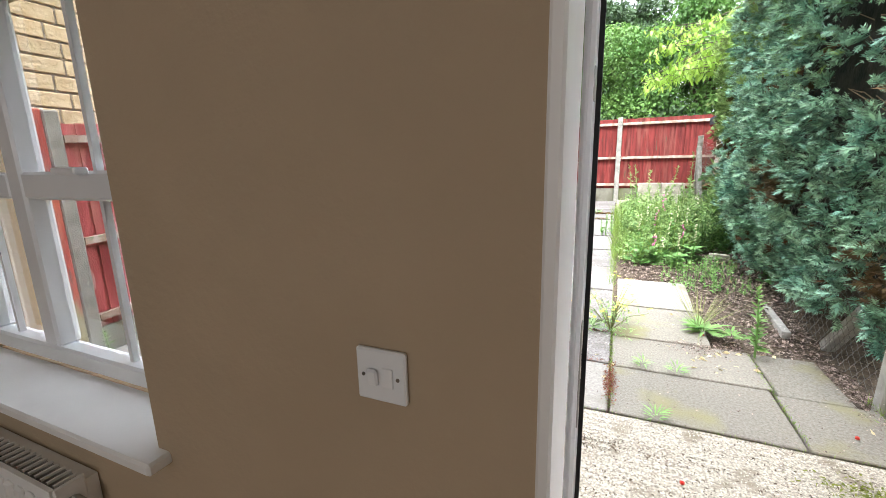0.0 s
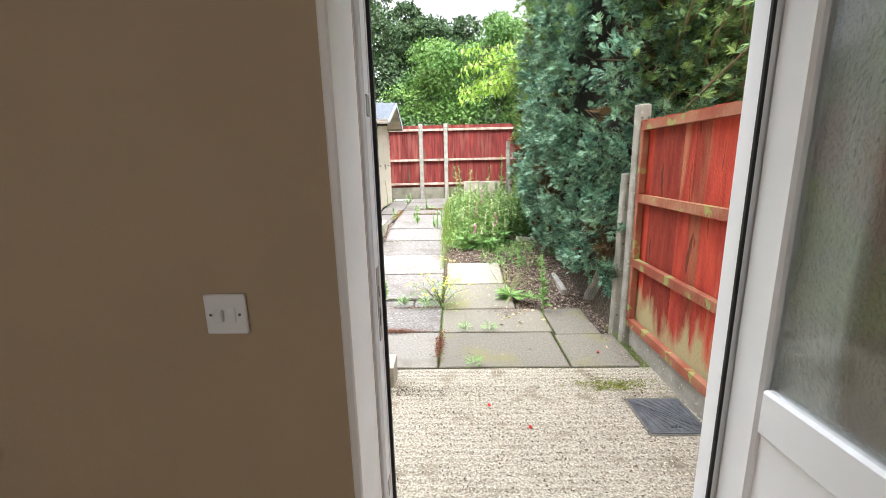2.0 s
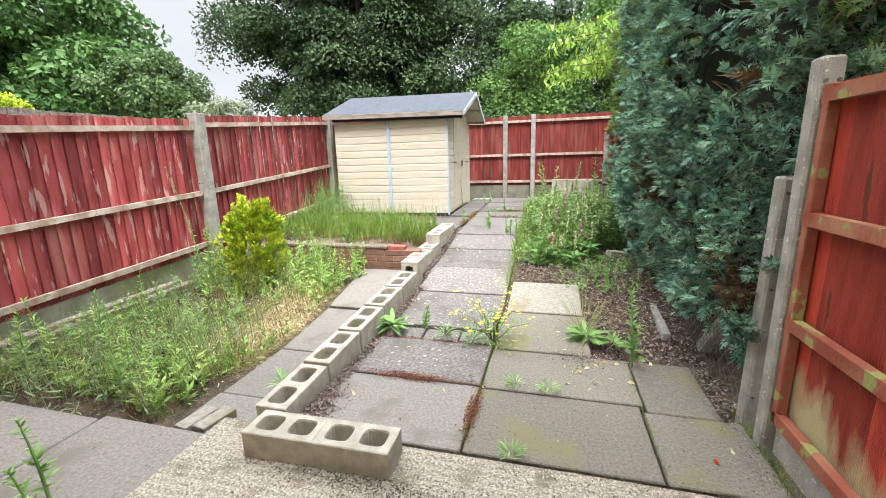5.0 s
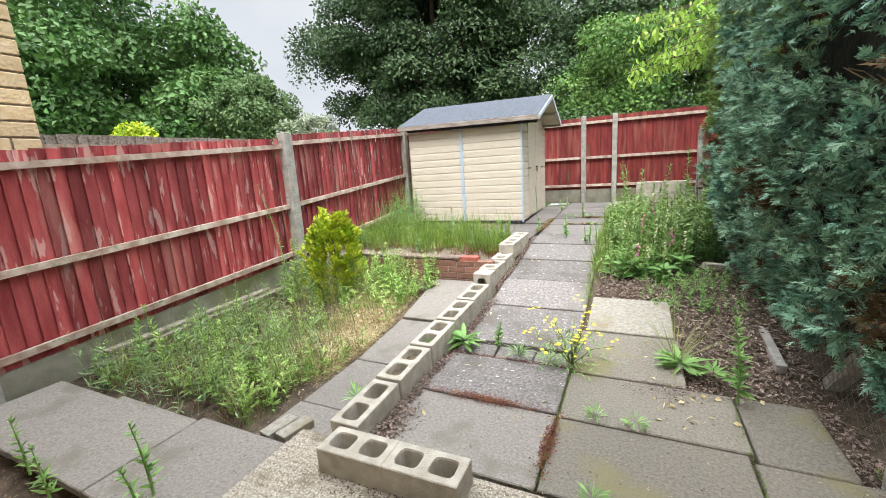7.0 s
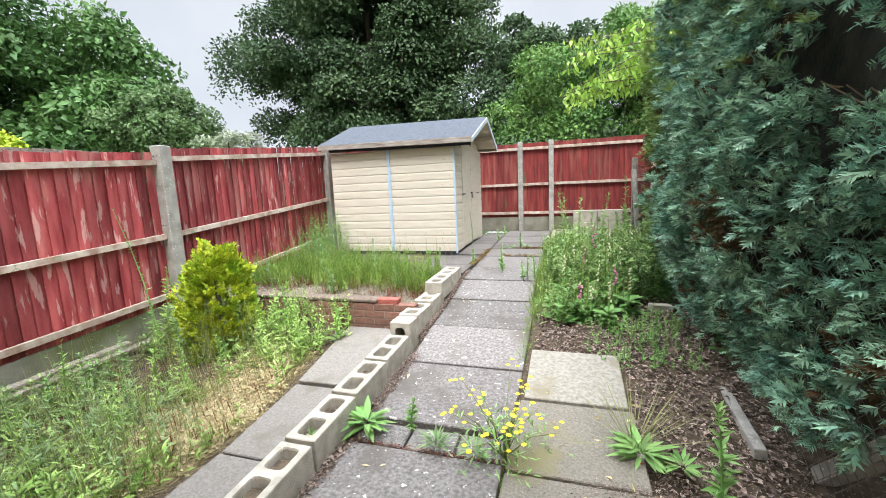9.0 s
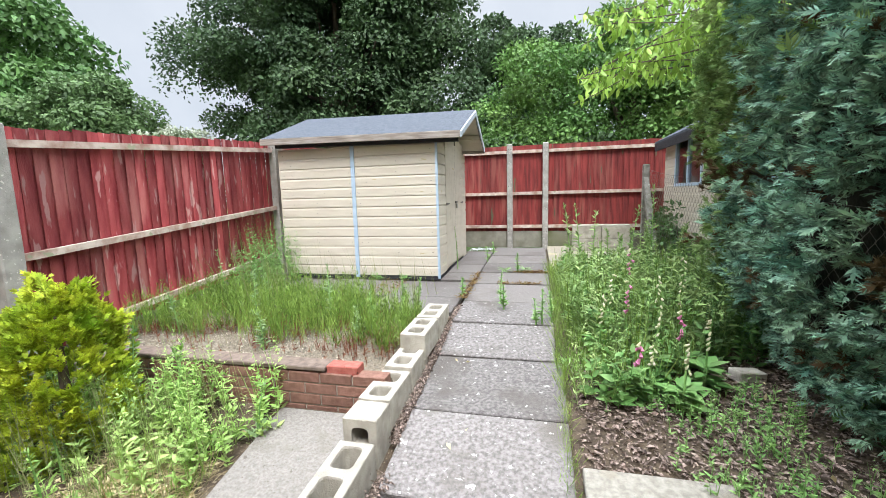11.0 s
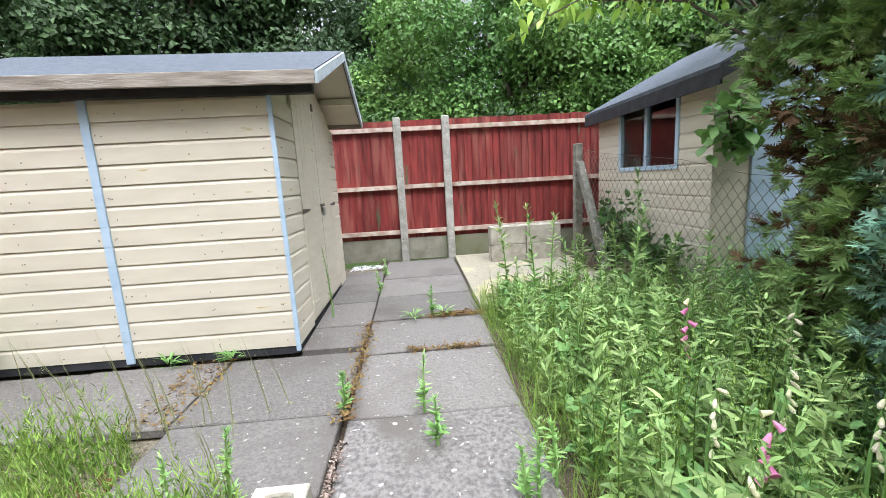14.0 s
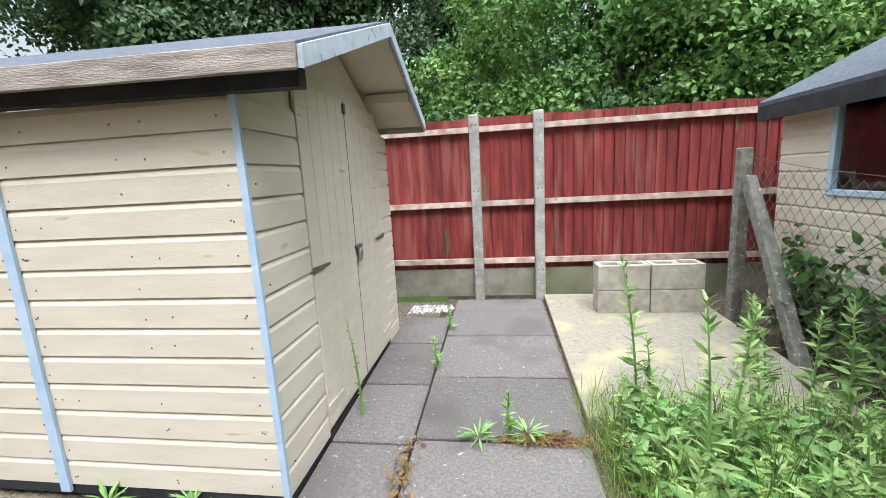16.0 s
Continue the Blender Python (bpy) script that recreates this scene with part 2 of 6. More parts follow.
M_REDWEED = mat("red_brown_weed", (0.16, 0.05, 0.03), (0.24, 0.1, 0.05), 12, 0.8, 0, leafy=True, vary=0.3)
M_ORANGEMOSS = mat("orange_moss", (0.24, 0.17, 0.05), (0.15, 0.08, 0.04), 9, 0.9, 0, leafy=True, vary=0.3)
M_STRAWGREEN = mat("seeding_stems", (0.24, 0.27, 0.1), (0.3, 0.3, 0.14), 8, 0.8, 0, leafy=True, vary=0.2)
M_PALEWEED = mat("pale_green_weed", (0.2, 0.31, 0.13), (0.28, 0.38, 0.18), 6, 0.6, 0, leafy=True, vary=0.2)
M_BROADLEAF = mat("broad_soft_leaves", (0.13, 0.28, 0.075), (0.24, 0.39, 0.13), 6, 0.5, 0, leafy=True, vary=0.2)
M_BRAMBLE = mat("bramble_leaves", (0.05, 0.12, 0.03), (0.1, 0.19, 0.05), 5, 0.5, 0, leafy=True, vary=0.3)
M_CREAMPETAL = mat("cream_buds", (0.58, 0.6, 0.32), (0.7, 0.62, 0.5), 30, 0.5, 0, leafy=True, vary=0.1)
M_WIRE = mat("dull_wire", (0.13, 0.13, 0.12), (0.2, 0.17, 0.14), 30, 0.6, 0, metal=0.5)
M_DRAIN = mat("cast_drain_cover", (0.075, 0.08, 0.09), (0.11, 0.115, 0.125), 20, 0.6, 0.4)
M_BARKCHIP = mat("bark_chip", (0.075, 0.052, 0.042), (0.4, 0.31, 0.26), 60, 0.95, 0, leafy=True, vary=0.5)
M_PEBBLE = mat("pebble", (0.26, 0.21, 0.155), (0.5, 0.44, 0.36), 50, 0.8, 0, leafy=True, vary=0.45)
M_MOSS = mat("green_moss", (0.2, 0.22, 0.03), (0.14, 0.16, 0.03), 40, 0.95, 0, leafy=True, vary=0.2)
M_BERRY = mat("berry", (0.6, 0.03, 0.02), (0.5, 0.04, 0.02), 40, 0.3, 0)
M_GLASS = bpy.data.materials.new("clear_glass")
M_GLASS.use_nodes = True
_b = M_GLASS.node_tree.nodes["Principled BSDF"]
_b.inputs["Transmission Weight"].default_value, _b.inputs["Roughness"].default_value, _b.inputs["IOR"].default_value = 1, 0.0, 1.45
M_FROST = mat("frosted_glass", (0.8, 0.86, 0.84), (0.8, 0.86, 0.84), 4, 0.2, 0.5, 160)
_b = M_FROST.node_tree.nodes["Principled BSDF"]
_b.inputs["Transmission Weight"].default_value, _b.inputs["IOR"].default_value = 1, 1.3
_b.inputs["Coat Weight"].default_value, _b.inputs["Coat Roughness"].default_value = 1.0, 0.03


# ---- building helpers ----
def mesh_of(name, bm, material):
    me = bpy.data.meshes.new(name)
    bm.to_mesh(me)
    bm.free()
    for m in (material if isinstance(material, (list, tuple)) else [material]):
        me.materials.append(m)
    return me


def part(name, bm, material, parent=None, label="", kind=""):
    ob = new(name, bm if isinstance(bm, bpy.types.Mesh) else mesh_of(name, bm, material))
    ob.parent = parent
    return tagged(ob, label, kind=kind)


def thing(name, label, category, group="", at=(0, 0, 0), rz=0.0):
    ob = new(name)
    ob.empty_display_size = 0.1
    ob.matrix_basis = pose(*at, 0, 0, rz)
    return tagged(ob, label, category, group)


def box_into(bm, x0, x1, y0, y1, z0, z1, bevel=0.0, m=None):
    r = bmesh.ops.create_cube(bm, size=1)
    vs = r["verts"]
    for v in vs:
        v.co = Vector(((x0 + x1) / 2 + v.co.x * (x1 - x0), (y0 + y1) / 2 + v.co.y * (y1 - y0), (z0 + z1) / 2 + v.co.z * (z1 - z0)))
    if bevel:
        es = list({e for v in vs for e in v.link_edges})
        r = bmesh.ops.bevel(bm, geom=es, offset=bevel, segments=1, affect="EDGES")
        vs = list({v for f in r["faces"] for v in f.verts} | {v for v in vs if v.is_valid})
    if m is not None:
        for v in vs:
            v.co = m @ v.co
    return vs


def box(x0, x1, y0, y1, z0, z1, bevel=0.0, m=None):
    bm = bmesh.new()
    box_into(bm, x0, x1, y0, y1, z0, z1, bevel, m)
    return bm


def tube_into(bm, points, radii, sides=6):
    rings = []
    pts = [Vector(p) for p in points]
    for i, p in enumerate(pts):
        d = (pts[min(i + 1, len(pts) - 1)] - pts[max(i - 1, 0)]).normalized()
        a = d.orthogonal().normalized()
        b = d.cross(a)
        r = radii[i] if isinstance(radii, (list, tuple)) else radii
        rings.append([bm.verts.new(p + (a * math.cos(2 * math.pi * k / sides) + b * math.sin(2 * math.pi * k / sides)) * r) for k in range(sides)])
    for r0, r1 in zip(rings, rings[1:]):
        for k in range(sides):
            bm.faces.new((r0[k], r0[(k + 1) % sides], r1[(k + 1) % sides], r1[k]))
    bm.faces.new(rings[0][::-1])
    bm.faces.new(rings[-1])


def prism(outline, axis, a, b):
    """A closed outline of two coordinates, drawn out along axis from a to b."""
    bm = bmesh.new()

    def at(p, v):
        return Vector((v, *p)) if axis == "x" else Vector((p[0], v, p[1])) if axis == "y" else Vector((*p, v))
    lo, hi = [bm.verts.new(at(p, a)) for p in outline], [bm.verts.new(at(p, b)) for p in outline]
    n = len(outline)
    bm.faces.new(lo)
    bm.faces.new(hi[::-1])
    for i in range(n):
        bm.faces.new((lo[i], hi[i], hi[(i + 1) % n], lo[(i + 1) % n]))
    bmesh.ops.recalc_face_normals(bm, faces=bm.faces)
    return bm


def leaf_mesh(name, material, pos, along, up, length, width, fold=0.25):
    """Many leaves, each of two triangle pairs folded on its midrib. All arguments but the first two are arrays."""
    pos, along, up = (np.asarray(v, dtype=np.float64) for v in (pos, along, up))
    along = along / np.linalg.norm(along, axis=1, keepdims=True)
    side = np.cross(along, up)
    side /= np.maximum(np.linalg.norm(side, axis=1, keepdims=True), 1e-6)
    nrm = np.cross(side, along)
    n = len(pos)
    L_, W_ = np.broadcast_to(length, n)[:, None], np.broadcast_to(width, n)[:, None]
    base, tip = pos, pos + along * L_ - nrm * L_ * 0.15
    mid = pos + along * L_ * 0.45 - nrm * L_ * 0.0675 + nrm * W_ * fold
    a, b = mid + side * W_ / 2, mid - side * W_ / 2
    co = np.stack([base, a, tip, b], axis=1).reshape(-1, 3).astype(np.float32)
    me = bpy.data.meshes.new(name)
    me.vertices.add(4 * n)
    me.vertices.foreach_set("co", co.ravel())
    idx = np.arange(n)[:, None] * 4
    tri = np.concatenate([idx + [0, 1, 2], idx + [0, 2, 3]], axis=1).reshape(-1).astype(np.int32)
    me.loops.add(len(tri))
    me.loops.foreach_set("vertex_index", tri)
    me.polygons.add(2 * n)
    me.polygons.foreach_set("loop_start", np.arange(0, 6 * n, 3, dtype=np.int32))
    me.update(calc_edges=True)
    me.materials.append(material)
    return me


def round_leaf_mesh(name, material, pos, along, up, length, width, fold=0.2, droop=0.18):
    """Many leaves with a full outline, folded on the midrib and drooping to the tip."""
    pos, along, up = (np.asarray(v, dtype=np.float64) for v in (pos, along, up))
    along = along / np.linalg.norm(along, axis=1, keepdims=True)
    side = np.cross(along, up)
    side /= np.maximum(np.linalg.norm(side, axis=1, keepdims=True), 1e-6)
    nrm = np.cross(side, along)
    n = len(pos)
    L_, W_ = np.broadcast_to(length, n)[:, None], np.broadcast_to(width, n)[:, None]

    def at(f, w):
        return pos + along * L_ * f + nrm * (W_ * abs(w) * fold * 2 - L_ * droop * f * f) + side * W_ * w
    co = np.stack([at(0, 0), at(0.3, 0), at(0.66, 0), at(1, 0), at(0.28, 0.46), at(0.62, 0.4), at(0.28, -0.46), at(0.62, -0.4)], axis=1).reshape(-1, 3).astype(np.float32)
    tris = np.array([0, 4, 1, 1, 4, 5, 1, 5, 2, 2, 5, 3, 0, 1, 6, 1, 7, 6, 1, 2, 7, 2, 3, 7])
    me = bpy.data.meshes.new(name)
    me.vertices.add(8 * n)
    me.vertices.foreach_set("co", co.ravel())
    tri = (np.arange(n)[:, None] * 8 + tris).reshape(-1).astype(np.int32)
    me.loops.add(len(tri))
    me.loops.foreach_set("vertex_index", tri)
    me.polygons.add(8 * n)
    me.polygons.foreach_set("loop_start", np.arange(0, 24 * n, 3, dtype=np.int32))
    me.update(calc_edges=True)
    me.materials.append(material)
    return me


def leaf_thing(name, me, parent=None, label="", kind=""):
    ob = new(name, me)
    ob.parent = parent
    return tagged(ob, label, kind=kind)


RNG = np.random.default_rng(7)


def unit(n):
    v = RNG.normal(size=(n, 3))
    return v / np.linalg.norm(v, axis=1, keepdims=True)


# ---- the lie of the land ----
PROFILE_Y = (-50, 3.9, 4.8, 5.4, 6.1, 6.65, 7.3, 8.0, 9.4, 11.0, 60)
PROFILE_Z = (0, 0.0, 0.08, 0.18, 0.25, 0.36, 0.385, 0.42, 0.46, 0.48, 0.5)


def rise(y):
    return float(np.interp(y, PROFILE_Y, PROFILE_Z))


def earth(x, y):
    """Height of the bare ground."""
    if y < 1.3 or x < -3.9 or x > 9 or y > 11:
        base = rise(y) - 0.09
    elif x < -1.0 and y < 5.44:
        base = -0.19 if y < 4.2 else -0.19 + 0.3 * (y - 4.2) / 1.2
    elif x < -1.0:
        base = 0.3 + 0.06 * min(1, max(0, (y - 5.4) / 2.5))
    else:
        base = rise(y) - 0.05
    return base + 0.012 * noise.noise(Vector((x * 3, y * 3, 0)))


def sheet(name, x0, x1, y0, y1, n, k, material, fn, label, parent=None, kind="structure"):
    bm = bmesh.new()
    g = [[bm.verts.new((x0 + (x1 - x0) * i / n, y0 + (y1 - y0) * j / k, fn(x0 + (x1 - x0) * i / n, y0 + (y1 - y0) * j / k))) for j in range(k + 1)] for i in range(n + 1)]
    for i in range(n):
        for j in range(k):
            bm.faces.new((g[i][j], g[i + 1][j], g[i + 1][j + 1], g[i][j + 1]))
    return part(name, bm, material, parent, label, kind)


def lattice(spans):
    return [v for a, b, k in spans for v in np.linspace(a, b, k, endpoint=False)] + [spans[-1][1]]


bm = bmesh.new()
XS = lattice([(-600, -30, 5), (-30, -4, 8), (-4, -1.05, 26), (-1.05, -0.99, 1), (-0.99, 2.6, 22), (2.6, 30, 8), (30, 600, 5)])
YS = lattice([(-600, -10, 5), (-10, 1.3, 6), (1.3, 5.42, 34), (5.42, 5.46, 1), (5.46, 11, 40), (11, 40, 8), (40, 600, 6)])
grid_v = [[bm.verts.new((x, y, earth(x, y))) for y in YS] for x in XS]
for i in range(len(XS) - 1):
    for j in range(len(YS) - 1):
        bm.faces.new((grid_v[i][j], grid_v[i + 1][j], grid_v[i + 1][j + 1], grid_v[i][j + 1]))
        x, y = (XS[i] + XS[i + 1]) / 2, (YS[j] + YS[j + 1]) / 2
ground = part("ground", bm, [M_SOIL, M_GRAVEL, M_GRASSG], None, "dark brown garden soil with chippings and litter", "structure")
for p in ground.data.polygons:
    c = p.center
    far = c.y > 11 or c.x < -4 or c.x > 6 or c.y < -8
    p.material_index = 2 if far else 1 if c.x < -1.05 and c.y > 5.4 else 0
    p.use_smooth = True

# ---- the house ----
WALL_IN, WALL_OUT, DOOR_L, DOOR_R, DOOR_TOP, FLOOR_Z, CEIL_Z = 0.875, 1.185, -0.075, 0.97, 2.1, 0.0, 2.4
WIN_L, WIN_R, WIN_B, WIN_T = -2.12, -0.92, 0.79, 2.05
house_wall = thing("wall_north", "beige painted inside wall and brick outside", "wall")
house_wall["kind"] = "structure"


def wall_piece(x0, x1, z0, z1):
    part("wall_section", box(x0, x1, WALL_IN, WALL_OUT - 0.01, z0, z1), M_WALL, house_wall)
    part("outer_leaf", box(x0, x1, WALL_OUT - 0.01, WALL_OUT, z0 - 0.1, z1 if z1 < CEIL_Z else 5.0), M_YBRICK, house_wall)


wall_piece(-3.0, WIN_L, 0, CEIL_Z)
wall_piece(WIN_L, WIN_R, 0, WIN_B - 0.03)
wall_piece(WIN_L, WIN_R, WIN_T, CEIL_Z)
wall_piece(WIN_R, DOOR_L, 0, CEIL_Z)
wall_piece(DOOR_L, DOOR_R, DOOR_TOP, CEIL_Z)
wall_piece(DOOR_R, 1.6, 0, CEIL_Z)
tagged(part("wall_west", box(-3.15, -3.0, -3, WALL_OUT, 0, CEIL_Z), M_WALL), "plain beige painted wall", kind="structure")
tagged(part("wall_east", box(1.6, 1.75, -3, WALL_OUT, 0, CEIL_Z), M_WALL), "plain beige painted wall", kind="structure")
tagged(part("wall_south", box(-3.15, 1.75, -3.15, -3, 0, CEIL_Z), M_WALL), "plain beige painted wall", kind="structure")
tagged(part("floor", box(-3.15, 1.75, -3.15, WALL_OUT - 0.05, -0.06, FLOOR_Z), M_FLOOR), "brown laminate floor", kind="structure")
tagged(part("ceiling", box(-3.15, 1.75, -3.15, WALL_OUT, CEIL_Z, CEIL_Z + 0.2), M_CEIL), "white ceiling", kind="structure")
# Assumed upper storey and roof, out of view, added to block the sky behind.
upper = prism([(-3.15, 2.6), (WALL_OUT - 0.02, 2.6), (WALL_OUT - 0.02, 4.95), (-1.0, 6.3), (-3.15, 4.95)], "x", -3.15, 1.75)
tagged(part("roof", upper, M_YBRICK), "unseen plain house top added to block sky light", kind="structure")

for y0, y1 in ((WALL_IN + 0.002, 1.0),):
    part("door_reveal", box(DOOR_L, DOOR_L + 0.02, WALL_IN - 0.004, 1.07, 0, DOOR_TOP, 0.004), M_WHITE, house_wall, "white painted plaster reveal")
    part("door_reveal", box(DOOR_R - 0.02, DOOR_R, WALL_IN - 0.004, 1.07, 0, DOOR_TOP, 0.004), M_WHITE, house_wall, "white painted plaster reveal")
    part("door_reveal", box(DOOR_L, DOOR_R, WALL_IN - 0.004, 1.07, DOOR_TOP - 0.02, DOOR_TOP, 0.004), M_WHITE, house_wall, "white painted plaster reveal")

# door frame
door_frame = thing("door_1", "white plastic back door standing open into the room", "door")
door_frame["kind"] = "structure"
FY0, FY1 = 1.07, 1.17
part("door_frame", box(DOOR_L + 0.02, -0.039, FY0, FY1 - 0.01, 0, DOOR_TOP - 0.02, 0.006), M_UPVC, door_frame)
part("door_frame", box(0.88, DOOR_R - 0.02, 1.1, FY1, 0, DOOR_TOP - 0.02, 0.006), M_UPVC, door_frame)
part("door_frame", box(-0.039, 0.88, FY0, FY1, DOOR_TOP - 0.09, DOOR_TOP - 0.02, 0.006), M_UPVC, door_frame)
part("door_seal", box(-0.039, -0.03, 1.148, 1.163, 0.03, DOOR_TOP - 0.09), M_BLACK, door_frame, "black rubber seal")
part("door_seal", box(0.872, 0.88, 1.092, 1.1, 0.03, DOOR_TOP - 0.09), M_BLACK, door_frame, "black rubber seal")
part("threshold", box(-0.039, 0.88, FY0, 1.19, -0.02, 0.03, 0.005), M_STEEL, door_frame, "metal threshold strip")


def door_leaf(hinge, turn):
    leaf = new("door_leaf")
    leaf.parent = door_frame
    leaf.matrix_basis = pose(*hinge, 0, 0, turn)
    w, h, t = 0.86, DOOR_TOP - 0.1, 0.06
    s = 0.1
    for n, args in (("stile", (0, s, 0, t, 0, h)), ("stile", (w - s, w, 0, t, 0, h)), ("rail", (s, w - s, 0, t, h - s, h)), ("rail", (s, w - s, 0, t, 0, 0.14)), ("rail", (s, w - s, 0, t, 0.69, 0.81))):
        part(n, box(*args, 0.008), M_UPVC, leaf)
    part("glass_pane", box(s - 0.01, w - s + 0.01, 0.02, 0.04, 0.8, h - s + 0.01), M_FROST, leaf, "frosted textured glass")
    part("lower_panel", box(s - 0.01, w - s + 0.01, 0.015, 0.045, 0.13, 0.7), M_UPVC, leaf)
    part("door_handle", box(w - 0.075, w - 0.045, t, t + 0.012, 0.86, 1.06, 0.006), M_UPVC, leaf)
    return leaf


door_leaf((0.893, 1.095, 0.03), 272)
for z, h in ((1.5, 0.05), (0.93, 0.2), (0.45, 0.05)):
    part("lock_keep", box(-0.0405, -0.036, 1.085, 1.11, z, z + h, 0.001), M_STEEL, door_frame, "steel lock keep")
part("lock_slot", box(-0.0365, -0.0355, 1.092, 1.102, 0.97, 1.02), M_BLACK, door_frame)
part("lock_slot", box(-0.0365, -0.0355, 1.092, 1.102, 1.05, 1.08), M_BLACK, door_frame)
part("frame_groove", box(-0.0395, -0.0375, 1.125, 1.135, 0.03, DOOR_TOP - 0.1), M_UPVC, door_frame)

# Invented window, never in view; its area lamp is added to brighten the room.
def unseen_fill_window():
    w = thing("unseen_window", "unseen white window added behind to hold a fill lamp", "window")
    w["kind"] = "structure"
    for a in ((-2.4, 1.0, -3.02, -2.97, 0.9, 0.96), (-2.4, 1.0, -3.02, -2.97, 2.14, 2.2), (-2.4, -2.34, -3.02, -2.97, 0.96, 2.14), (0.94, 1.0, -3.02, -2.97, 0.96, 2.14), (-0.73, -0.67, -3.02, -2.97, 0.96, 2.14)):
        part("window_frame", box(*a, 0.006), M_UPVC, w)
    fill_lamp = new("south_fill_lamp", bpy.data.lights.new("south_fill_lamp", "AREA"))
    fill_lamp.data.shape, fill_lamp.data.size, fill_lamp.data.size_y, fill_lamp.data.energy, fill_lamp.data.color = "RECTANGLE", 3.2, 1.2, SOUTH_FILL, (1.0, 0.97, 0.93)
    fill_lamp.matrix_basis = look((-0.7, -2.96, 1.55), (-0.7, 0, 1.45))


unseen_fill_window()

# window of the kitchen
window_1 = thing("window_1", "white plastic kitchen window with a deep white sill", "window")
window_1["kind"] = "structure"
for a in ((WIN_L, WIN_R, 1.02, 1.09, WIN_B, WIN_B + 0.06), (WIN_L, WIN_R, 1.02, 1.09, WIN_T - 0.06, WIN_T), (WIN_L, WIN_L + 0.06, 1.02, 1.09, WIN_B + 0.06, WIN_T - 0.06),
          (WIN_R - 0.06, WIN_R, 1.02, 1.09, WIN_B + 0.06, WIN_T - 0.06), (-1.71, -1.63, 1.02, 1.09, WIN_B + 0.06, WIN_T - 0.06), (WIN_L + 0.06, -1.71, 1.02, 1.09, 1.33, 1.41), (-1.63, WIN_R - 0.06, 1.02, 1.09, 1.33, 1.41)):
    part("window_frame", box(*a, 0.008), M_UPVC, window_1)
part("window_handle", box(-1.38, -1.27, 0.985, 1.02, 1.4, 1.42, 0.004), M_UPVC, window_1)
for z0, z1 in ((WIN_B + 0.06, 1.33), (1.41, WIN_T - 0.06)):
    for x0 in (-1.3, -1.95):
        part("glazing_bar", box(x0, x0 + 0.016, 1.044, 1.062, z0, z1), M_UPVC, window_1)
for x0, x1 in ((WIN_L + 0.05, -1.7), (-1.64, WIN_R - 0.05)):
    for z0, z1 in ((WIN_B + 0.05, 1.34), (1.4, WIN_T - 0.05)):
        p = part("pane", box(x0, x1, 1.066, 1.072, z0, z1), M_GLASS, window_1)
        p.visible_shadow = False
part("window_sill", box(WIN_L - 0.03, WIN_R + 0.04, WALL_IN - 0.05, 1.02, WIN_B - 0.03, WIN_B, 0.006), M_WHITE, window_1, "white window board")


def radiator():
    r = thing("radiator", "white panel radiator under the kitchen window", "radiator", at=(0, 0, 0))
    bm = bmesh.new()
    for i in range(22):
        x = -2.35 + i * 0.052
        box_into(bm, x, x + 0.034, 0.765, 0.78, 0.18, 0.63, 0.006)
    box_into(bm, -2.37, -1.2, 0.775, 0.785, 0.15, 0.66)
    part("front_panel", bm, M_WHITE, r)
    part("side_panel", box(-1.205, -1.195, 0.78, 0.845, 0.16, 0.66, 0.004), M_WHITE, r)
    part("side_panel", box(-2.375, -2.365, 0.78, 0.845, 0.16, 0.66, 0.004), M_WHITE, r)
    bm = bmesh.new()
    for i in range(40):
        x = -2.35 + i * 0.029
        box_into(bm, x, x + 0.006, 0.79, 0.84, 0.653, 0.66)
    part("top_grille", bm, M_WHITE, r)
    part("back_panel", box(-2.37, -1.2, 0.845, 0.872, 0.18, 0.64), M_WHITE, r)
    bm = bmesh.new()
    tube_into(bm, [(-1.195, 0.81, 0.6), (-1.17, 0.81, 0.6)], 0.022, 10)
    part("end_cap", bm, M_STEEL, r, "round steel end plug")
    return r


radiator()


def light_switch():
    s = thing("fused_switch", "white plastic fused spur switch on the beige wall", "switch", at=(-0.309, WALL_IN, 1.094))
    part("face_plate", box(-0.043, 0.043, -0.01, 0, -0.043, 0.043, 0.003), M_UPVC, s)
    part("rocker", box(-0.022, -0.003, -0.017, -0.01, -0.014, 0.014, 0.003, pose(0, 0, 0, 6)), M_UPVC, s)
    part("fuse_holder", box(0.003, 0.022, -0.013, -0.01, -0.016, 0.016, 0.001), M_UPVC, s)
    for x in (-0.03, 0.03):
        bm = bmesh.new()
        tube_into(bm, [(x, -0.0095, 0), (x, -0.0115, 0)], 0.003, 8)
        part("screw", bm, M_DSTEEL, s, "dark brass screw")
    return s


light_switch()

# ---- fences ----
M_GBOARD = mat("algae_stained_concrete", (0.17, 0.16, 0.12), (0.26, 0.25, 0.2), 6, 0.9, 0.5, 90, stain=(0.12, 0.13, 0.06))


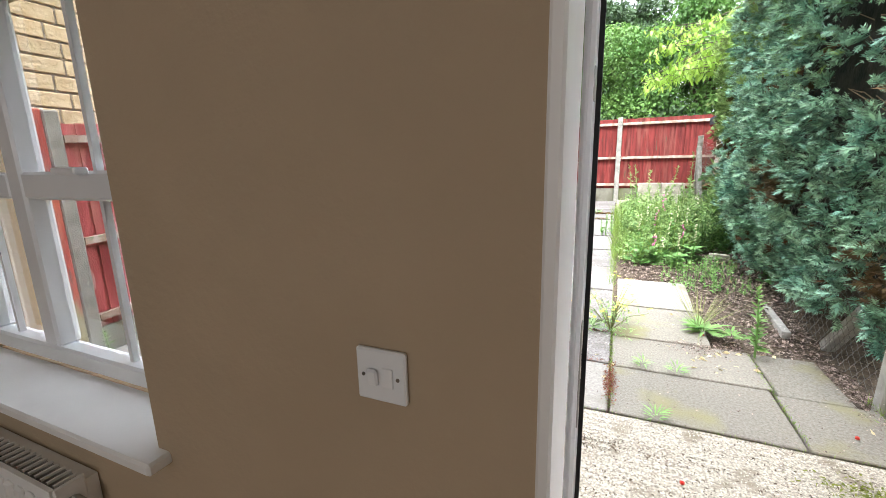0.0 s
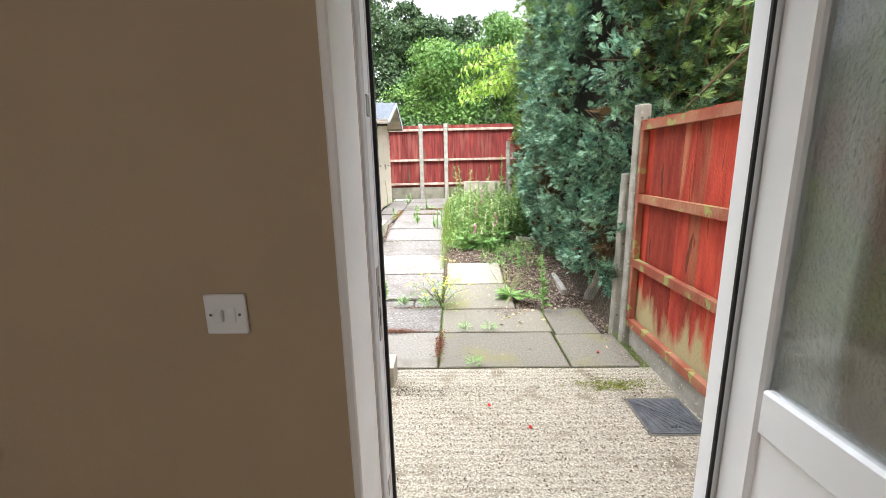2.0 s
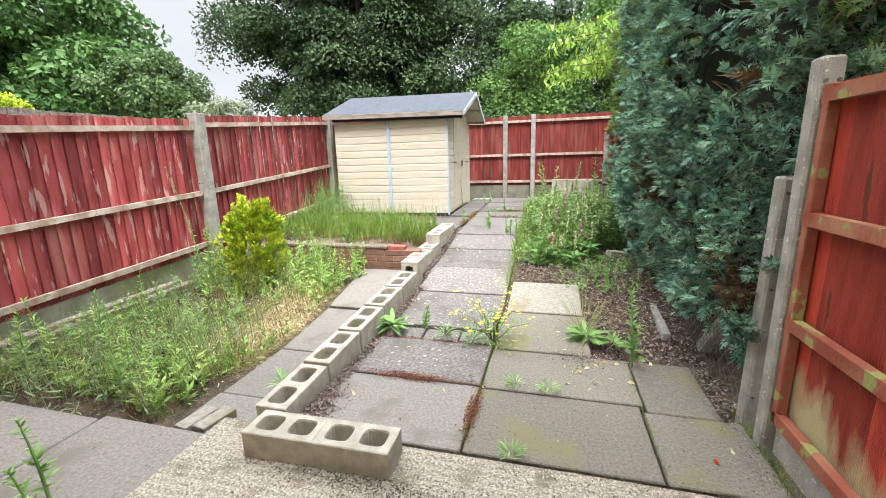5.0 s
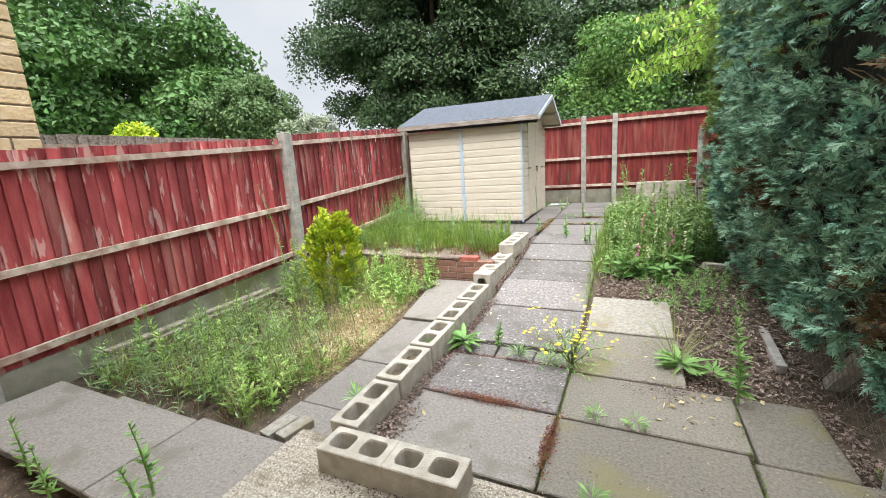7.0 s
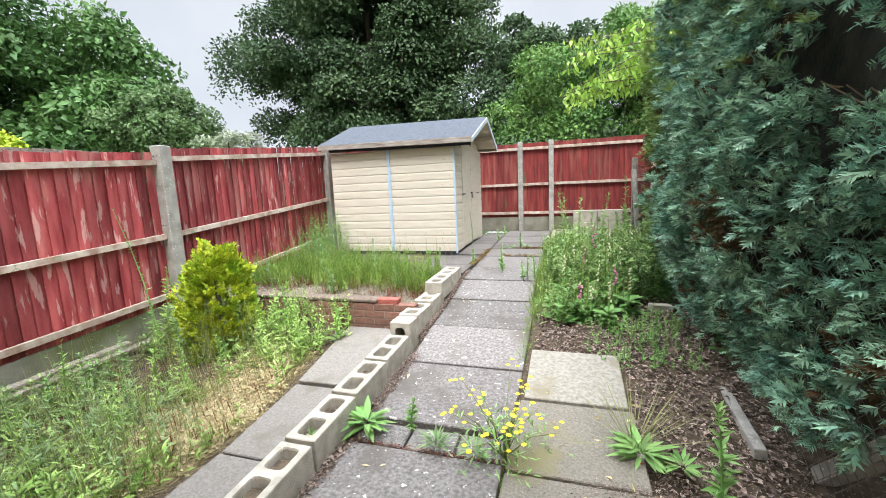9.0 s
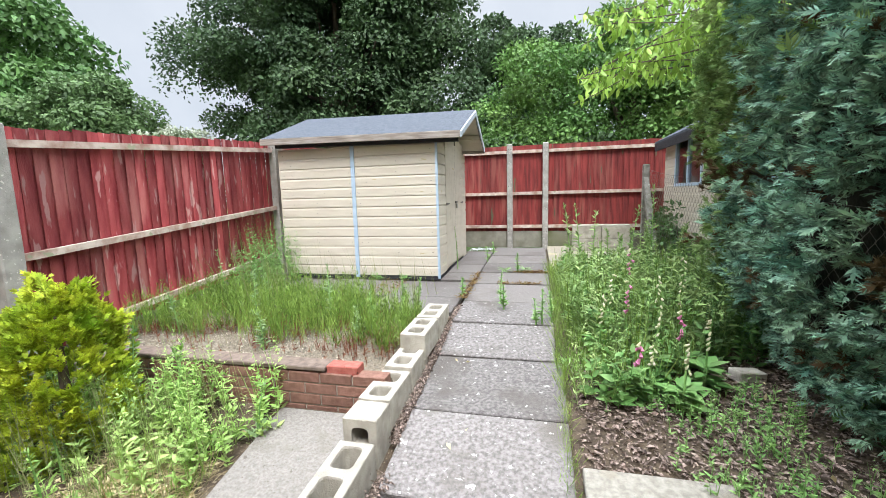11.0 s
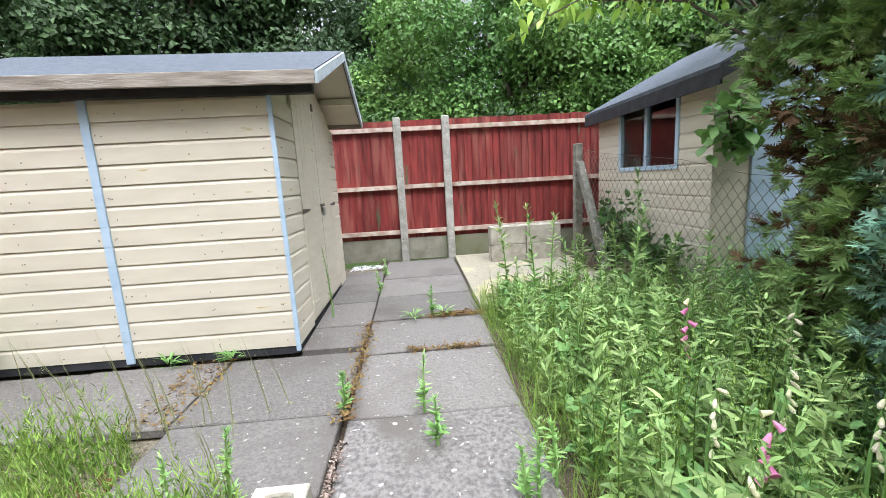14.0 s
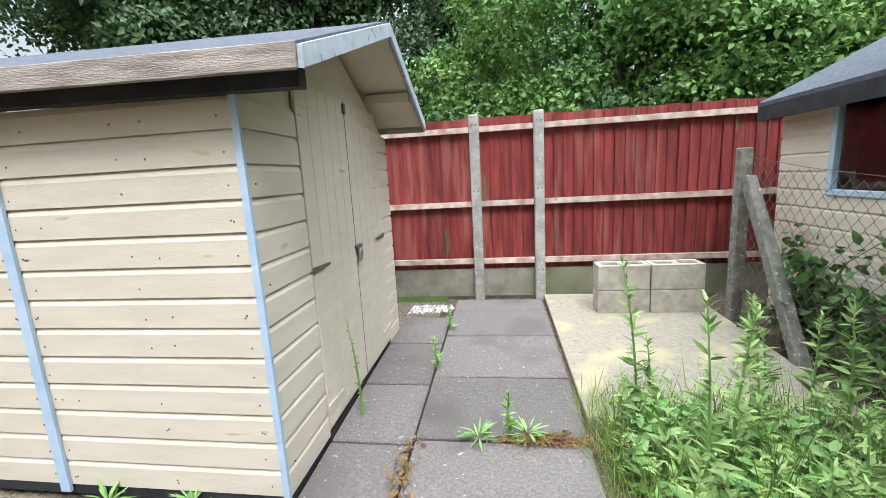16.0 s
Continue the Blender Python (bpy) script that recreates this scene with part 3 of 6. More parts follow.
def red_board_material():
    """Bright red stain that has worn off to pale algae-green wood along the bottom."""
    m = mat("bright_red_boards", (0.27, 0.03, 0.02), (0.43, 0.06, 0.033), 4, 0.7, 0.6, 50, stretch=(5, 5, 0.7), vary=0.4, spots=(0.17, 0.04, 0.02), spot_scale=4, spot_at=0.64, stain=(0.4, 0.14, 0.075), stain_scale=1.5, stain_at=0.58)
    t = m.node_tree
    b = t.nodes["Principled BSDF"]
    old = b.inputs["Base Color"].links[0].from_socket
    geo, sep, n1, add, rng_, mx = (t.nodes.new(k) for k in ("ShaderNodeNewGeometry", "ShaderNodeSeparateXYZ", "ShaderNodeTexNoise", "ShaderNodeMath", "ShaderNodeMapRange", "ShaderNodeMix"))
    mp = t.nodes.new("ShaderNodeMapping")
    mp.inputs["Scale"].default_value = (3.2, 3.2, 0.9)
    t.links.new(geo.outputs["Position"], mp.inputs["Vector"])
    t.links.new(geo.outputs["Position"], sep.inputs[0])
    t.links.new(mp.outputs[0], n1.inputs["Vector"])
    n1.inputs["Scale"].default_value, n1.inputs["Detail"].default_value = 3.0, 6
    add.operation = "MULTIPLY_ADD"
    add.inputs[1].default_value = 0.9
    t.links.new(n1.outputs["Fac"], add.inputs[0])
    inv = t.nodes.new("ShaderNodeMath")
    inv.operation = "MULTIPLY"
    inv.inputs[1].default_value = -1.0
    t.links.new(sep.outputs["Z"], inv.inputs[0])
    t.links.new(inv.outputs[0], add.inputs[2])
    rng_.inputs[1].default_value, rng_.inputs[2].default_value = -0.02, 0.16
    t.links.new(add.outputs[0], rng_.inputs[0])
    mx.data_type = "RGBA"
    t.links.new(rng_.outputs[0], mx.inputs[0])
    t.links.new(old, mx.inputs[6])
    mx.inputs[7].default_value = (0.42, 0.36, 0.2, 1)
    t.links.new(mx.outputs[2], b.inputs["Base Color"])
    return m


def board_mesh(w, h, t=0.02):
    bm = bmesh.new()
    box_into(bm, 0, w, 0, t, 0, h)
    for v in bm.verts:
        if v.co.x < 0.01 and v.co.y > t / 2:
            v.co.y = 0.005
    return mesh_of("board", bm, M_RED)


M_REDRAIL = mat("red_framing", (0.24, 0.06, 0.035), (0.33, 0.15, 0.09), 5, 0.8, 0.5, 60, spots=(0.26, 0.27, 0.09), spot_scale=9, spot_at=0.58, vary=0.1)
M_BRIGHTRED = red_board_material()


def fence_panel(p0, p1, z0, z1, top0, top1, rails=(0.06, 0.45, 0.93), side=1, owner=None, board_w=0.1, capped=False, base_board=0.15, rail_mat=None, board_mat=None, foot_mat=None):
    """A bay from p0 to p1 (x, y); z0, z1 the feet, top0, top1 the tops. Rails on the side to the left of the way, when side is 1."""
    a, b = Vector((*p0, 0)), Vector((*p1, 0))
    d = b - a
    L_ = d.length
    ang = math.degrees(math.atan2(d.y, d.x))
    f = new("fence_panel")
    f.parent, f.matrix_basis = owner, pose(*p0, z0, 0, 0, ang)
    n = int(round(L_ / board_w))
    w = L_ / n
    slope_b, slope_t = (z1 - z0) / L_, (top1 - top0) / L_
    hh = top0 - z0 - base_board
    me = board_mesh(w + 0.02, 1.0)
    if board_mat:
        me.materials[0] = board_mat
    for i in range(n):
        x = i * w
        o = part("board", me, None, f)
        zb = slope_b * x + base_board
        zt = top0 - z0 + slope_t * x
        o.matrix_basis = pose(x, -0.008 + random.uniform(-0.002, 0.002), zb, random.uniform(-0.3, 0.3), random.uniform(-0.07, 0.07), random.uniform(8.0, 10.5)) @ Matrix.Diagonal((1, 1, zt - zb + random.uniform(-0.008, 0.008), 1))
    s = side
    for r in rails:
        zl = base_board + r * hh
        zr = zl + (slope_b * (1 - r) + slope_t * r) * L_
        y0, y1 = (0.016, 0.06) if s > 0 else (-0.055, -0.014)
        bm = prism([(0, zl - 0.03), (L_, zr - 0.03), (L_, zr + 0.025), (0, zl + 0.025)], "y", y0, y1)
        part("rail", bm, rail_mat or M_RAIL, f, "weathered pinkish brown rail")
    gb = prism([(0, 0), (L_, slope_b * L_), (L_, slope_b * L_ + base_board), (0, base_board)], "y", -0.02, 0.025)
    part("gravel_board", gb, foot_mat or M_GBOARD, f, "grey concrete gravel board")
    if capped:
        bm = prism([(0, top0 - z0), (L_, top1 - z0), (L_, top1 - z0 + 0.02), (0, top0 - z0 + 0.02)], "y", -0.03, 0.05)
        part("capping", bm, M_RAIL, f)
    return f


def concrete_post(x, y, z, top, owner, w=0.1, ang=0.0, lean=0.0):
    p = new("concrete_post")
    p.parent, p.matrix_basis = owner, pose(x, y, z - 0.1, lean, 0, ang)
    tagged(p, "weathered grey concrete post")
    h = top - z + 0.1
    bm = bmesh.new()
    vs = box_into(bm, -w / 2, w / 2, -w / 2, w / 2, 0, h, 0.01)
    part("shaft", bm, M_POST, p)
    for zz in (0.2, 0.62, 0.95):
        for xx in (-0.022, 0.022):
            bm = bmesh.new()
            tube_into(bm, [(xx, -w / 2, h * zz), (xx, -w / 2 - 0.006, h * zz)], 0.008, 8)
            part("bolt", bm, M_DSTEEL, p)
    return p


LF = -3.87
left_fence = thing("boundary_fence", "red stained feather-edge fence with weathered rails beside the weeds", "fence", "garden fences")
fence_panel((LF, 2.17), (LF, 5.2), -0.14, 0.05, 1.765, 1.98, side=-1, owner=left_fence, base_board=0.28)
fence_panel((LF, 5.34), (LF, 8.38), 0.07, 0.35, 2.03, 2.28, side=-1, owner=left_fence, base_board=0.24)
fence_panel((LF, 8.48), (LF, 10.87), 0.35, 0.48, 2.3, 2.36, side=-1, owner=left_fence)
concrete_post(LF + 0.02, 2.11, -0.2, 1.85, left_fence)
concrete_post(LF + 0.04, 5.27, -0.1, 2.04, left_fence, 0.14)
concrete_post(LF + 0.04, 8.43, 0.3, 2.3, left_fence, 0.11)
BF = 10.93
back_fence = thing("boundary_fence", "dark red stained boundary fence with concrete posts behind the path", "fence", "garden fences")
for x0, x1 in ((-3.8, -2.4), (-2.3, -0.7), (-0.6, -0.06), (0.05, 2.4), (2.5, 4.5)):
    fence_panel((x0, BF), (x1, BF), 0.46, 0.46, 2.33, 2.33, side=-1, owner=back_fence, base_board=0.3, board_mat=M_DARKRED)
for x in (-2.35, -0.645, -0.005, 2.45):
    concrete_post(x, BF - 0.05, 0.46, 2.36, back_fence, 0.1)
RF = 1.5
right_fence = thing("boundary_fence", "bright red framed fence panel with green algae beside the patio", "fence", "garden fences")
fence_panel((RF, 2.99), (RF, 1.2), 0.0, 0.0, 1.64, 1.64, rails=(0.035, 0.34, 0.65, 0.975), side=-1, owner=right_fence, board_w=0.12, rail_mat=M_REDRAIL, board_mat=M_BRIGHTRED, foot_mat=M_POST)
part("frame_batten", box(RF - 0.055, RF - 0.01, 2.945, 2.985, 0.16, 1.64, 0.004), M_REDRAIL, right_fence)
concrete_post(RF - 0.02, 3.05, 0.0, 1.75, right_fence, 0.085)
concrete_post(RF - 0.03, 3.22, 0.0, 1.28, right_fence, 0.09, lean=2.0)


def side_gate():
    g = thing("gate", "red stained ledged and braced gate beside the house", "gate", at=(0, -0.25, 0))
    me = board_mesh(0.112, 1.0)
    for i in range(9):
        o = part("board", me, None, g)
        o.matrix_basis = pose(LF, 1.28 + i * 0.11, -0.1, 0, 0, 90) @ Matrix.Diagonal((1, 1, 1.85, 1))
    for z in (0.1, 0.8, 1.5):
        part("ledge", box(LF + 0.002, LF + 0.035, 1.28, 2.27, z, z + 0.1, 0.004), M_REDRAIL, g)
    for z in (0.2, 0.9):
        part("brace", prism([(1.3, z), (2.25, z + 0.5), (2.25, z + 0.6), (1.3, z + 0.1)], "x", LF + 0.002, LF + 0.034), M_REDRAIL, g)
    part("gate_post", box(LF - 0.02, LF + 0.08, 2.2, 2.3, -0.2, 1.85, 0.006), M_BRIGHTRED, g)
    return g


side_gate()

# ---- paving ----
apron = sheet("patio", -1.32, RF - 0.02, 1.19, 2.64, 110, 240, M_APRON, lambda x, y: (0.0024 + 0.0016 * noise.noise(Vector((x * 2.4, y * 5, 3)))) * math.sin(y * 138 + 0.9 * math.sin(x * 3)) + 0.001 * noise.noise(Vector((x * 8, y * 8, 0))) + 0.001, "ribbed exposed aggregate concrete patio")


def slab(x0, x1, y0, y1, material=None, drop=0.0, tilt=0.0, name="paving_slab", parent=None, z=None):
    g = 0.007
    xs, ys = (x0 + x1) / 2, (y0 + y1) / 2
    z0, z1 = (rise(y0) - drop, rise(y1) - drop) if z is None else (z, z)
    bm = box((x0 - xs) + g, (x1 - xs) - g, (y0 - ys) + g, (y1 - ys) - g, -0.05, 0.0, 0.006)
    o = part(name, bm, material or M_SLAB, parent)
    o.matrix_basis = pose(xs, ys, (z0 + z1) / 2 + random.uniform(-0.004, 0.004), math.degrees(math.atan2(z1 - z0, y1 - y0)) + random.uniform(-0.3, 0.3), tilt + random.uniform(-0.3, 0.3), 0)
    return o


path = thing("path", "grey concrete slab path rising through the garden", "path")
path["kind"] = "structure"
P0, P1 = -0.885, 0.04
for y0, y1 in ((2.66, 3.27), (3.27, 3.84), (4.08, 4.8), (4.8, 5.41), (5.41, 6.08), (6.08, 6.6), (6.6, 7.19), (7.19, 7.88), (7.88, 8.47), (8.47, 9.1), (9.1, 9.77), (9.77, 10.38), (10.38, 10.72)):
    slab(P0, P1 if y1 < 6.1 else 0.0, y0, y1, M_SLABPALE if y1 < 3.3 else M_SHEDSLAB if y0 > 7.1 else M_SLAB, parent=path)
for x0, x1 in ((P0, -0.55), (-0.55, -0.25), (-0.25, P1)):
    slab(x0, x1, 3.86, 4.06, parent=path, name="paving_piece", drop=0.01)
for y0, y1 in ((8.03, 8.43), (8.43, 9.0), (9.0, 9.62), (9.62, 10.2)):
    slab(-1.33, P0, y0, y1, M_SHEDSLAB, parent=path)
for x0, x1, y0, y1 in ((P1, 0.955, 2.66, 3.25), (0.955, 1.44, 2.66, 3.2), (P1, 0.98, 3.25, 3.8), (0.98, 1.36, 3.2, 3.8), (P1, 0.75, 3.8, 4.45)):
    slab(x0, x1, y0, y1, M_SLABY, parent=path)
slab(0.07, 0.73, 4.47, 5.12, M_LIGHTSLAB, parent=path)
slab(0.02, 1.45, 8.7, 10.85, M_PAD, parent=path, name="concrete_pad")
for x0, x1, y0, y1 in ((-1.76, P0 - 0.01, 7.22, 7.98), (-2.65, -1.76, 7.22, 7.98), (-3.55, -2.65, 7.3, 7.98), (-1.74, -0.9, 6.67, 7.22)):
    slab(x0, x1, y0, y1, M_SHEDSLAB, parent=path, z=0.405)
for y0, y1, z, up in ((2.66, 3.05, -0.14, 0), (3.05, 3.72, -0.15, 1), (3.72, 4.5, -0.1, 6), (4.5, 5.37, 0.04, 12)):
    o = slab(-1.76, -1.13, y0, y1, M_SLABPALE, parent=path, z=z)
    o.matrix_basis = o.matrix_basis @ pose(0, 0, 0, up)
for x0, x1, y0, y1 in ((-3.8, -2.96, 1.88, 2.5), (-2.96, -2.115, 1.88, 2.53), (-2.115, -1.33, 1.88, 2.56)):
    slab(x0, x1, y0, y1, M_SLABPALE, parent=path, z=-0.05)

# ---- concrete blocks ----
def hollow_block(cells, length, width, height):
    """A block with rounded, tapering cells; thick faces and web."""
    bm = bmesh.new()
    wall, web = 0.04, 0.056
    cell = (length - 2 * wall - web * (cells - 1)) / cells
    for i in range(cells):
        cx = wall + cell / 2 + i * (cell + web)
        x0 = 0 if i == 0 else cx - cell / 2 - web / 2
        x1 = length if i == cells - 1 else cx + cell / 2 + web / 2
        rings = []
        for z, grow in ((height, 0.002), (height - 0.01, -0.002), (0, -0.008)):
            ring = []
            for sx, sy in ((1, 1), (-1, 1), (-1, -1), (1, -1)):
                hx, hy, r = cell / 2 + grow, width / 2 - wall + grow, 0.026
                for a in ((0, 45, 90) if sx * sy > 0 else (90, 45, 0)):
                    c, q = math.cos(math.radians(a)), math.sin(math.radians(a))
                    ring.append(bm.verts.new((cx + sx * (hx - r + r * c), width / 2 + sy * (hy - r + r * q), z)))
            rings.append(ring)
        outer = []
        for z in (height, 0):
            ring = []
            for sx, sy in ((1, 1), (-1, 1), (-1, -1), (1, -1)):
                X, Y = (x1 if sx > 0 else x0), (width if sy > 0 else 0)
                mx = cx + sx * (cell / 2 - 0.026)
                my = width / 2 + sy * (width / 2 - wall - 0.026)
                three = [(X, my), (X, Y), (mx, Y)]
                for x, y in (three if sx * sy > 0 else three[::-1]):
                    ring.append(bm.verts.new((x, y, z)))
            outer.append(ring)
        for k in range(12):
            n = (k + 1) % 12
            bm.faces.new((outer[0][k], outer[0][n], rings[0][n], rings[0][k]))
            bm.faces.new((rings[0][k], rings[0][n], rings[1][n], rings[1][k]))
            bm.faces.new((rings[1][k], rings[1][n], rings[2][n], rings[2][k]))
            bm.faces.new((rings[2][k], rings[2][n], outer[1][n], outer[1][k]))
            a, b = outer[0][k].co, outer[0][n].co
            inside = abs(a.x - b.x) < 1e-6 and 0.001 < a.x < length - 0.001
            if not inside:
                bm.faces.new((outer[0][n], outer[0][k], outer[1][k], outer[1][n]))
    bmesh.ops.remove_doubles(bm, verts=bm.verts, dist=0.0005)
    bmesh.ops.recalc_face_normals(bm, faces=bm.faces)
    rim = [e for e in bm.edges if len(e.link_faces) == 2 and e.calc_face_angle() > 1.3 and (min(e.verts[0].co.y, width - e.verts[0].co.y) < 0.001 or min(e.verts[0].co.x, length - e.verts[0].co.x) < 0.001) and (min(e.verts[1].co.y, width - e.verts[1].co.y) < 0.001 or min(e.verts[1].co.x, length - e.verts[1].co.x) < 0.001)]
    bmesh.ops.bevel(bm, geom=rim, offset=0.005, segments=1, affect="EDGES")
    return mesh_of("block_body", bm, M_BLOCK)


BLOCK2 = hollow_block(2, 0.38, 0.19, 0.19)


def block(x, y, z, rz=0.0, rx=0.0, ry=0.0, me=None):
    o = new("concrete_block", me or BLOCK2)
    o.matrix_basis = pose(x, y, z, rx, ry, rz)
    return tagged(o, "hollow buff concrete block edging the path", "concrete block", "hollow blocks along the path")


BLOCKL = hollow_block(2, 0.44, 0.19, 0.19)
block(-0.99, 2.4, -0.055, 1, 0, 0)
block(-0.612, 2.407, -0.055, 1, 0, 0)
for i in range(5):
    block(-0.91 - 0.004 * i, 2.64 + i * 0.466, -0.075 + 0.026 * i, 90, 0, -2.8, BLOCKL)
stood = block(0, 0, 0)
stood.matrix_basis = Matrix(((0, 1, 0, -1.125), (0, 0, 1, 4.985), (1, 0, 0, -0.05), (0, 0, 0, 1)))
tagged(stood, "hollow buff concrete block stood on end beside the path")
block(-0.935, 5.18, 0.15, 90)
block(-0.93, 5.58, 0.17, 90, 0, -1)
block(-0.92, 5.87, 0.285, 90, 0, -1)
block(-0.915, 6.27, 0.295, 90, 0, -1)
BLOCKB = hollow_block(2, 0.44, 0.2, 0.225)
for c in range(2):
    for r in range(2):
        o = block(0.44 + c * 0.45, 10.27, 0.455 + r * 0.23, random.uniform(-1, 1), me=BLOCKB)
        tagged(o, "grey concrete block stacked against the back fence", "concrete block", "blocks stacked by the fence")

for i, (y, full) in enumerate(((3.2, 1), (3.4, 1), (3.62, 0.8), (3.85, 1), (4.08, 0.6), (4.32, 0.9))):
    o = part("soil_fill", box(-0.065, 0.065, -0.08, 0.08, -0.06, 0, 0.01), M_SOIL)
    o.matrix_basis = pose(-1.01, y, -0.075 + 0.19 + (y - 2.64) * 0.056 - 0.045)
    tagged(o, "dark soil filling a hollow block beside the path", "soil", "soil in the blocks")

# ---- brick retaining wall ----
retaining = thing("retaining_wall", "low red brick retaining wall before the raised bed", "wall")
part("mortar", box(-3.1, -1.12, 5.4, 5.5, -0.2, 0.34), M_MORTAR, retaining, "grey mortar")
part("coping", box(-3.12, -1.45, 5.39, 5.53, 0.37, 0.4, 0.006), M_COPING, retaining, "grey mortar coping")
bme = mesh_of("brick", box(0, 0.215, 0, 0.1, 0, 0.065, 0.004), M_BRICK)
for r in range(8):
    for i in range(9):
        o = part("brick", bme, None, retaining)
        o.matrix_basis = pose(-3.17 + i * 0.225 + (0.11 if r % 2 else 0), 5.392, -0.225 + r * 0.074)

# ---- neighbouring house ----
neighbour = thing("neighbour_house", "yellow rough-faced stone brick house beyond the fence", "house")
part("wall", box(-12, -4.62, -3, 3.05, -0.1, 5.6), M_MORTAR, neighbour, "pale mortar behind the stone bricks")
part("roof", prism([(-3.2, 5.6), (3.3, 5.6), (0, 7.6)], "x", -12.2, -4.4), M_FELT, neighbour)
sbm = [mesh_of("brick", box(0, w, -0.012, 0.0, 0, 0.128, 0.008), M_YBRICK) for w in (0.2, 0.29, 0.4)]
for r in range(16):
    y, z = 3.06, 1.4 + r * 0.142
    while y > 1.3:
        k = random.randrange(3)
        w = (0.2, 0.29, 0.4)[k]
        o = part("brick", sbm[k], None, neighbour)
        o.matrix_basis = pose(-4.62, y - w, z, 0, 0, 90)
        y -= w + 0.014
far_fence = thing("boundary_fence", "old brown fence in the neighbouring garden", "fence", "garden fences")
fence_panel((-5.4, 3.1), (-5.4, 6.2), 0.0, 0.0, 2.08, 2.12, owner=far_fence, board_mat=M_GREYWOOD, side=-1)

# ---- sheds ----
def plank(length, h=0.125):
    """One shiplap board along x: a flat face with a hollow at its top."""
    return prism([(0.0, 0.0), (-0.018, 0.0), (-0.018, h * 0.78), (-0.006, h), (0.0, h)], "x", 0, length)


def shed():
    s = thing("shed", "cream painted timber garden shed with black felt roof", "shed", at=(0, 0, 0))
    X0, X1, Y0, Y1, Z, E, R, YM = -3.47, -1.33, 8.03, 9.93, 0.466, 2.106, 2.58, 9.02
    front = mesh_of("board", plank(X1 - X0), M_CREAM)
    n = 13
    h = (E - Z) / n
    for k in range(n):
        o = part("board", front, None, s)
        o.matrix_basis = pose(X0, Y0, Z + k * h)
    part("inner_wall", box(X0, X1 - 0.02, Y0 + 0.002, Y0 + 0.03, Z, E), M_CREAM, s)
    part("back_wall", box(X0, X1 - 0.02, Y1 - 0.03, Y1, Z, E), M_CREAM, s)
    part("side_wall", box(X0 - 0.02, X0, Y0, Y1, Z, E), M_CREAM, s)
    gable = prism([(Y0 + 0.03, Z), (Y1 - 0.03, Z), (Y1 - 0.03, E), (YM, R - 0.03), (Y0 + 0.03, E)], "x", X1 - 0.03, X1 - 0.008)
    part("gable_wall", gable, M_CREAM, s)
    side = mesh_of("board", plank(0.41), M_CREAM)
    for k in range(n):
        o = part("board", side, None, s)
        o.matrix_basis = pose(X1 - 0.006, Y0 - 0.015, Z + k * h, 0, 0, 90)
        o = part("board", side, None, s)
        o.matrix_basis = pose(X1 - 0.006, Y1 - 0.29, Z + k * h, 0, 0, 90) @ Matrix.Diagonal((0.7, 1, 1, 1))
    for j in range(10):
        y = Y0 + 0.4 + j * 0.1205 + (0.006 if j > 4 else 0)
        part("door_board", box(X1, X1 + 0.018, y, y + 0.118, Z + 0.04, 2.24, 0.003), M_CREAM, s)
    for y, w, m in ((8.42, 0.2, M_CREAM), (9.44, 0.2, M_CREAM)):
        for z in (0.6, 1.33, 2.12):
            strap = prism([(y, z), (y + w, z + 0.012), (y + w, z + 0.024), (y, z + 0.036)] if y < 9 else [(y, z + 0.012), (y + w, z), (y + w, z + 0.036), (y, z + 0.024)], "x", X1 + 0.0185, X1 + 0.024)
            part("hinge", strap, M_DSTEEL if z == 1.33 else m, s, "strap hinge")
    part("door_gap", box(X1 + 0.012, X1 + 0.0165, 9.033, 9.041, Z + 0.04, 2.24), M_DARKWOOD, s)
    part("bolt", box(X1 + 0.019, X1 + 0.04, 9.0, 9.1, 1.35, 1.375, 0.004), M_DSTEEL, s)
    part("padlock", box(X1 + 0.025, X1 + 0.05, 9.03, 9.07, 1.27, 1.345, 0.006), M_STEEL, s)
    part("latch", box(X1 + 0.019, X1 + 0.034, 9.0, 9.03, 2.16, 2.22, 0.003), M_DSTEEL, s)
    for x in (-2.42, ):
        part("trim_strip", box(x - 0.025, x + 0.025, Y0 - 0.034, Y0 - 0.02, Z - 0.03, E), M_BLUE, s, "pale blue painted cover strip")
    part("trim_strip", box(X1 - 0.012, X1 + 0.016, Y0 - 0.034, Y0 - 0.018, Z - 0.03, E), M_BLUE, s, "pale blue painted cover strip")
    bm = bmesh.new()
    for k in range(n):
        for x in (X0 + 0.06, -2.95, -2.47, -2.37, -1.85, X1 - 0.07):
            for dx in (0, 0.12):
                if random.random() < 0.6:
                    xx, zz = x + random.uniform(-0.01, 0.01) + dx * random.choice((0, 1)), Z + k * h + random.uniform(0.035, 0.05)
                    tube_into(bm, [(xx, Y0 - 0.0175, zz), (xx, Y0 - 0.0195, zz)], 0.0045, 6)
    part("nail", bm, M_DSTEEL, s, "small dark nail heads", kind="stuff")
    RX0, RX1 = -3.62, -1.01
    roof = []
    for ya, za, sgn in ((7.88, 2.2, 1), (10.02, 2.22, -1)):
        bm = prism([(ya, za), (YM, 2.64), (YM, 2.622), (ya, za - 0.02)], "x", RX0, RX1)
        roof.append(part("roof_felt", bm, M_FELT, s))
        bm = prism([(ya, za - 0.022), (YM, 2.62), (YM, 2.6), (ya, za - 0.04)], "x", RX0 + 0.02, RX1 - 0.02)
        roof.append(part("roof_board", bm, M_CREAM, s))
